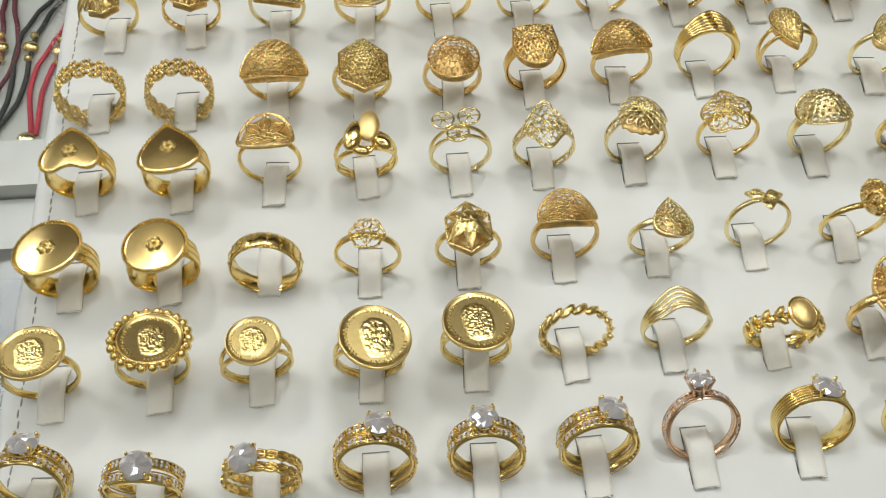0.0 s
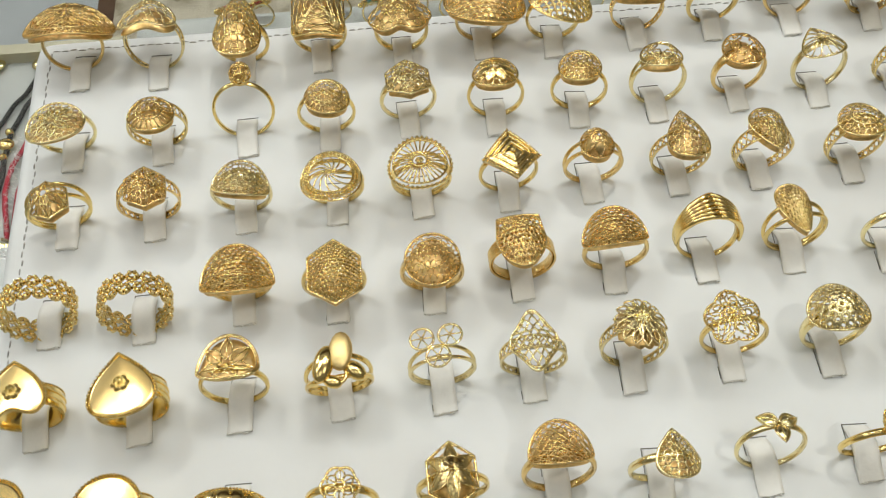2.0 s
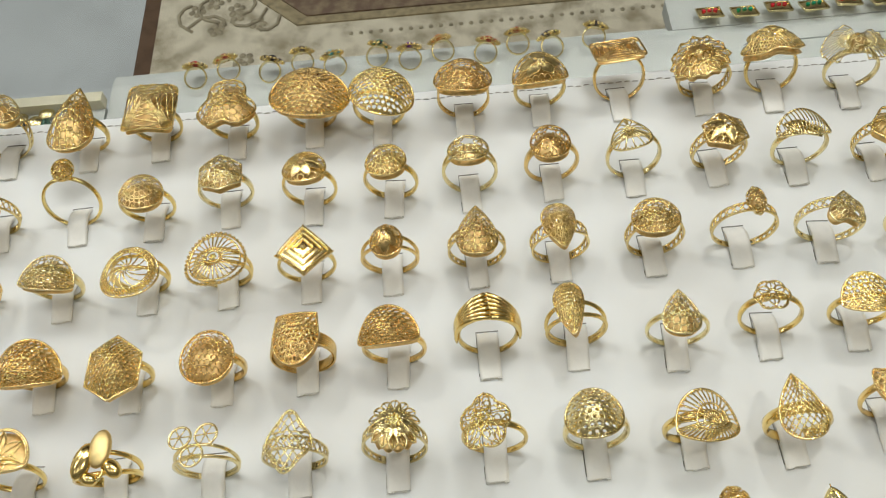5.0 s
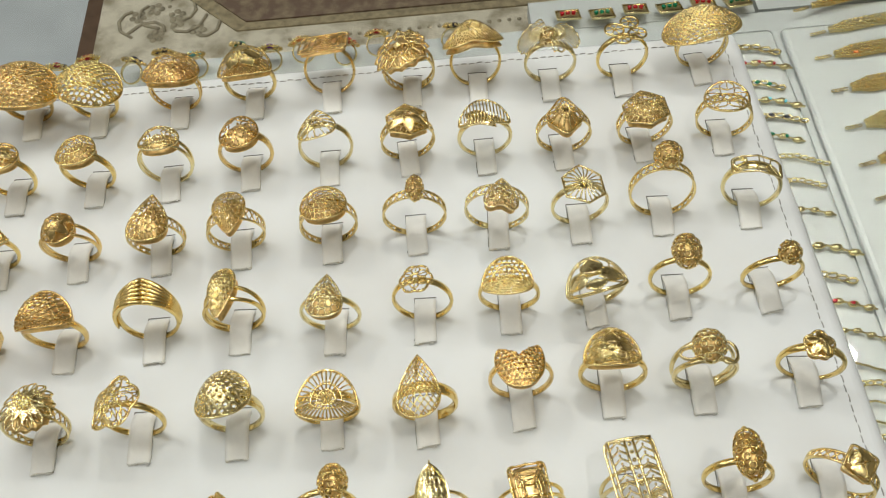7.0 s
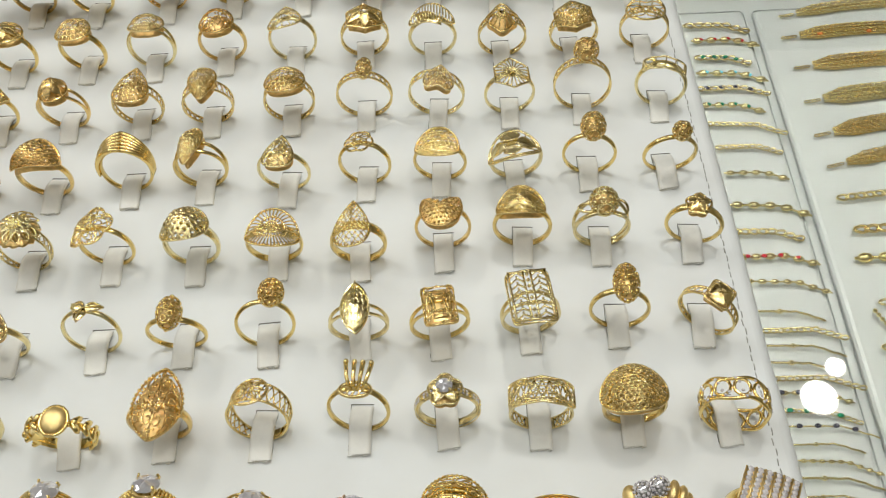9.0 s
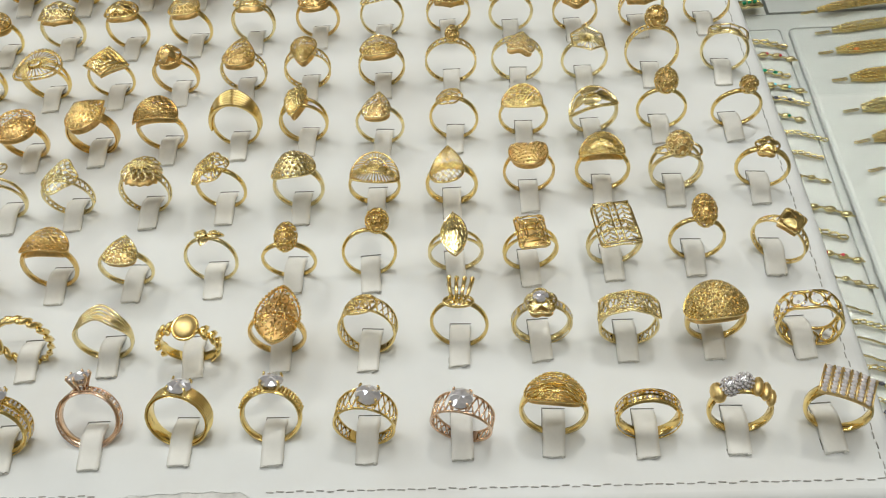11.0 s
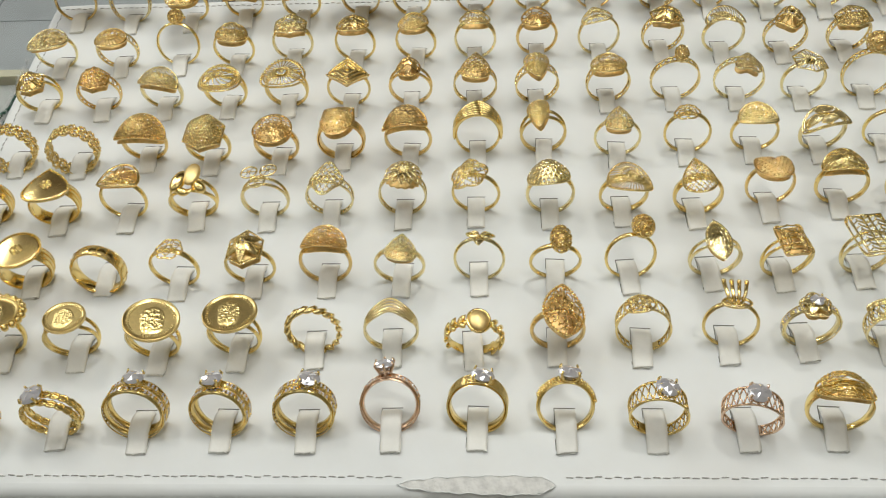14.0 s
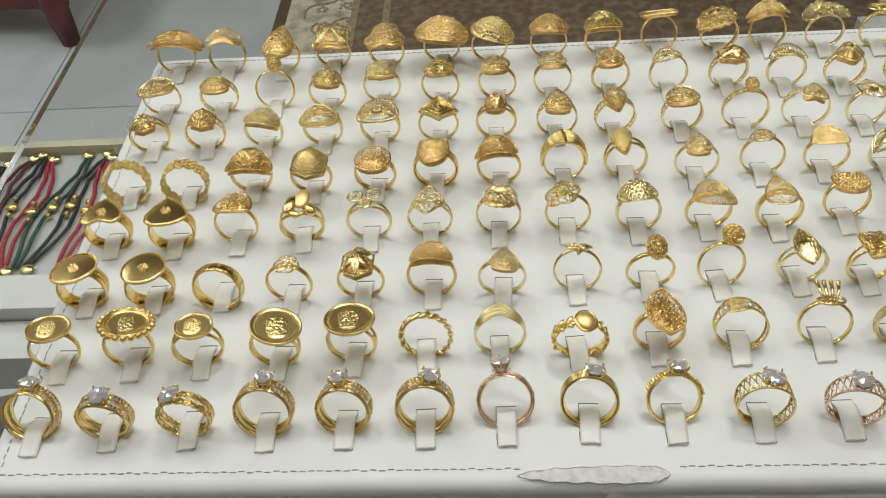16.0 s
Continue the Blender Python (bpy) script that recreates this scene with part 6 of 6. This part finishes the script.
for i, (y, kind, gem, w) in enumerate(col1):
    bracelet(0.296 + 0.003 * math.sin(i), 0.346 + 0.006 * math.sin(2.3 * i), y, kind, gem, w, -2 + 2 * math.sin(i * 1.9))
col2 = [(0.545, "plate", None, 9), (0.515, "flat", None, 8), (0.488, "flat", None, 7), (0.462, "flat", None, 9), (0.438, "flat", "orange", 11), (0.406, "plate", None, 13), (0.372, "plate", None, 14), (0.340, "plate", None, 13), (0.312, "plate", None, 10), (0.284, "links", None, 5), (0.258, "links", None, 6), (0.236, "beads", None, 6), (0.203, "links", None, 4.5), (0.172, "links", None, 4.5), (0.140, "beads", None, 4.5), (0.105, "links", None, 5), (0.07, "plate", None, 7)]
for i, (y, kind, gem, w) in enumerate(col2):
    bracelet(0.368 + 0.008 * abs(math.sin(1.7 * i)), 0.56, y, kind, gem, w, 4 + 3 * math.sin(i), gold=GOLD_WIRE if i % 3 else GOLD_PALE, bend=-0.1)
# one long chain hanging down the seam between the boards
snake = tagged(new("chain_necklace"), "long gold and white chain lying along the boards", "necklace")
snake.matrix_world = pose(0.372, 0.02, DECK)
S = Shape()
for k in range(60):
    S.ball((9 * math.sin(k * 0.17) + 4, 3.0 * k, 3), 1.7, 6, 4)
part("chain", S, GOLD_PALE, snake)


# ---- small stone-set rings on stands under the glass ----
def little_ring(x, y, gem, n):
    ob = new("cocktail_ring")
    ob.matrix_world = pose(x, y, DECK - (0.004 if y < 0.3 else 0.0), 18 if y < 0.3 else -62, 0, 20 * math.sin(n * 2.1))
    tagged(ob, f"gold cocktail ring with {gem} stone on a white stand", "ring", "stone-set rings under the glass")
    S = Shape()
    hoop(S, 9.0, 2.2, 3.4, 1.2)
    part("band", S, GOLD_PALE, ob)
    H = Head("flower" if n % 2 else "circle", 9.6, 9.0, 1.8, 18, 0.2, 9.0)
    F = Shape()
    fill(F, H, ("holes", 3, 0.5), 0.5)
    fill(F, H, ("beads", 18, 0.94, 0.9), 0.5)
    fill(F, H, ("beads", 9, 0.55, 0.8), 0.5)
    part("bezel", F, GOLD_WIRE, ob)
    part("stone", Shape().ball((0, 0, 20.3), 1, 10, 6, (3.2, 3.0, 1.8)), GEMS[gem], ob)
    for k in range(n % 3 + 1):
        t = 2.1 * k + n
        part("side_stone", Shape().ball((6.0 * math.cos(t), 6.0 * math.sin(t), 19.0), 1, 8, 5, (1.7, 1.7, 1.2)), GEMS[gem if k else "dark"], ob)


def stand(x, y, w, d):
    ob = slab("ring_stand", x - w / 2, x + w / 2, y - d / 2, y + d / 2, DECK - 0.006, DECK + 0.022, WHITEP, 0.003, 2)
    tagged(ob, "small white ring stand under the glass", "display stand")


gems = ["red", "green", "dark", "orange", "blue", "red", "violet", "dark"]
for row, yy in enumerate((0.094, 0.060, 0.024)):
    for i in range(15):
        little_ring(-0.250 + 0.0282 * i + 0.004 * math.sin(3 * i + row), yy + 0.004 * math.sin(5 * i), gems[(i * 3 + row) % 8], i + row)
for k, sx in enumerate((-0.236, -0.086, 0.012, 0.112)):
    stand(sx, 0.077 + 0.001 * k, 0.024, 0.011)
divider = slab("deck_divider", 0.176, 0.186, -0.04, 0.135, DECK - 0.006, DECK + 0.006, WHITEP, 0.002, 2)
tagged(divider, "narrow white strip dividing the display deck", "divider")
for i in range(12):
    little_ring(-0.20 + 0.0275 * i, 0.474 + 0.006 * (i % 2), gems[(i * 5) % 8], i)

def gem_plate(x, y, gem, n):
    ob = new("gem_brooch")
    ob.matrix_world = pose(x, y, DECK, -18, 0, 10 * math.sin(3 * n))
    tagged(ob, f"square gold brooch with a row of {gem} stones", "brooch", "brooches under the glass")
    S = Shape().grid(lambda u, v, d=0.0: (-9 + 18 * u, -7 + 14 * v, 3 - d + 1.2 * math.sin(math.pi * u) * math.sin(math.pi * v)), 6, 6, thick=1.4)
    S.tube([(-9, -7, 3), (9, -7, 3), (9, 7, 3), (-9, 7, 3)], 0.9, True, 5)
    body = part("plate", S, GOLD_PALE, ob)
    for k in range(3):
        part("stone", Shape().ball((-4.5 + 4.5 * k, 0.5, 4.6), 1, 8, 5, (1.9, 1.6, 1.1)), GEMS[gem], body)


for k in range(6):
    gem_plate(0.196 + 0.0262 * k, 0.503 - 0.002 * (k % 2), ("red", "green", "red", "green", "red", "green")[k], k)

# ---- rug, furniture and clutter beyond the counter ----
rug = tagged(new("patterned_rug"), "beige and brown oriental rug with floral border on the floor", "rug")
FIELD = mat("beige_floral_wool", (0.74, 0.68, 0.54), 0.95, 0, 22, 0.5, 0.002, 220, second=(0.36, 0.31, 0.21))
CORE = mat("dark_brown_figured_wool", (0.18, 0.12, 0.085), 0.95, 0, 40, 0.4, 0.002, 220, second=(0.30, 0.235, 0.15))
TRIM = mat("ochre_wool_line", (0.40, 0.33, 0.20), 0.95, 0, 60, 0.4)
PALE = mat("ivory_wool_motif", (0.42, 0.37, 0.26), 0.95, 0, 60, 0.3)
part("border", Shape().box(-0.635, 1.9, 0.75, 3.3, 0.0, 0.008), BROWN, rug, "dark brown woven edge", smooth=False, unit=1.0)
part("field", Shape().box(-0.60, 1.865, 0.785, 3.265, 0.004, 0.012), FIELD, rug, "beige floral ground", smooth=False, unit=1.0)


def octagon(x0, x1, y0, y1, cut, z0, z1):
    p = [(x0 + cut, y0), (x1 - cut, y0), (x1, y0 + cut), (x1, y1 - cut), (x1 - cut, y1), (x0 + cut, y1), (x0, y1 - cut), (x0, y0 + cut)]
    return Shape().add([(x, y, z) for z in (z0, z1) for x, y in p], [tuple(range(8, 16))] + [(k, (k + 1) % 8, 8 + (k + 1) % 8, 8 + k) for k in range(8)])


for g, (m, z) in enumerate(((TRIM, 0.016), (CORE, 0.020), (TRIM, 0.024), (CORE, 0.028))):
    d = 0.02 * g + (0.05 if g > 1 else 0)
    part("medallion_panel", octagon(-0.42 + d, 1.63 - d, 1.31 + d, 2.9 - d, 0.11, 0.008, z), m, rug, smooth=False, unit=1.0)
S = Shape()
for k in range(92):
    x = -0.20 + 0.02 * k
    S.ball((x, 1.275, 0.013), 0.005, 10, 3, (1, 1, 0.3))
for k in range(70):
    S.ball((-0.455, 1.4 + 0.02 * k, 0.013), 0.005, 10, 3, (1, 1, 0.3))
tagged(part("dotted_line", S, PALE, rug, unit=1.0), kind="stuff")
S = Shape()
rnd = random.Random(5)
for k in range(240):
    x, y = rnd.uniform(-0.55, 1.8), rnd.uniform(0.8, 1.18)
    if k > 150:
        x, y = rnd.uniform(-0.55, -0.36), rnd.uniform(0.8, 3.2)
    for q in range(5):
        t = q * 1.257 + k
        S.ball((x + 0.012 * math.cos(t), y + 0.012 * math.sin(t), 0.012), 0.008, 8, 3, (1, 1, 0.2))
    S.tube([(x + (0.02 + 0.01 * j) * math.cos(k + j * 0.6), y + (0.02 + 0.01 * j) * math.sin(k + j * 0.6), 0.013) for j in range(5)], 0.004, False, 4)
tagged(part("flower_motifs", S, PALE, rug, unit=1.0), kind="stuff")

table = tagged(new("side_table"), "dark red lacquered low table on the tiled floor", "table")
table.matrix_world = pose(-1.42, 1.98, 0, 0, 0, -4)
part("tabletop", Shape().box(-0.35, 0.26, -0.10, 0.45, 0.30, 0.34), WOOD, table, smooth=False, unit=1.0)
part("apron", Shape().box(-0.32, 0.24, -0.075, -0.05, 0.10, 0.30), WOOD, table, smooth=False, unit=1.0)
for lx in (-0.30, 0.21):
    for ly in (-0.075, 0.40):
        part("leg", Shape().tube([(lx, ly, 0.30), (lx, ly, 0.12), (lx + 0.012, ly - 0.012, 0.0)], [0.042, 0.038, 0.026], False, 8), WOOD, table, unit=1.0)

stool = tagged(new("padded_stool"), "slate grey padded stool below the counter", "stool")
stool.matrix_world = pose(-0.53, 0.20, 0)
S = Shape()
S.grid(lambda u, v: (0.19 * (0, 0.7, 0.95, 1.0, 0.97, 0.85, 0)[int(round(v * 6))] * math.cos(2 * math.pi * u), 0.19 * (0, 0.7, 0.95, 1.0, 0.97, 0.85, 0)[int(round(v * 6))] * math.sin(2 * math.pi * u), (0.50, 0.498, 0.485, 0.46, 0.43, 0.42, 0.42)[int(round(v * 6))]), 32, 6, wrap_u=True)
part("cushion", S, GREYFAB, stool, unit=1.0)
for k in range(4):
    t = math.pi / 4 + k * math.pi / 2
    part("leg", Shape().tube([(0.12 * math.cos(t), 0.12 * math.sin(t), 0.43), (0.17 * math.cos(t), 0.17 * math.sin(t), 0.0)], 0.014, False, 8), STEEL, stool, unit=1.0)
cable = tagged(new("power_cable"), "loose white plastic cable looped on the floor", "cable")
cable.matrix_world = pose(-0.95, 0.74, 0)
S = Shape().tube([(0.16 * math.sin(0.55 * k) * (1 - k / 60), -0.20 + 0.012 * k + 0.05 * math.cos(0.8 * k), 0.006 + 0.01 * (k % 2)) for k in range(36)], 0.006, False, 6)
part("wire", S, CABLE, cable, unit=1.0)

# ---- floor tiles ----
tile = slab("tile", -0.2985, 0.2985, -0.2985, 0.2985, -0.006, 0.0, TILE, 0.0012, 1)
tile.parent = floor
first = True
for i in range(-3, 7):
    for j in range(-7, 4):
        x, y = -1.2 + 0.6 * i + 0.3, 1.565 + 0.6 * j + 0.3
        if x < -3 or x > 3 or y < -2.4 or y > 3.6:
            continue
        ob = tile if first else bpy.data.objects.new("tile", tile.data)
        if not first:
            scene.collection.objects.link(ob)
            ob.parent = floor
        ob.location = (x, y, 0)
        first = False
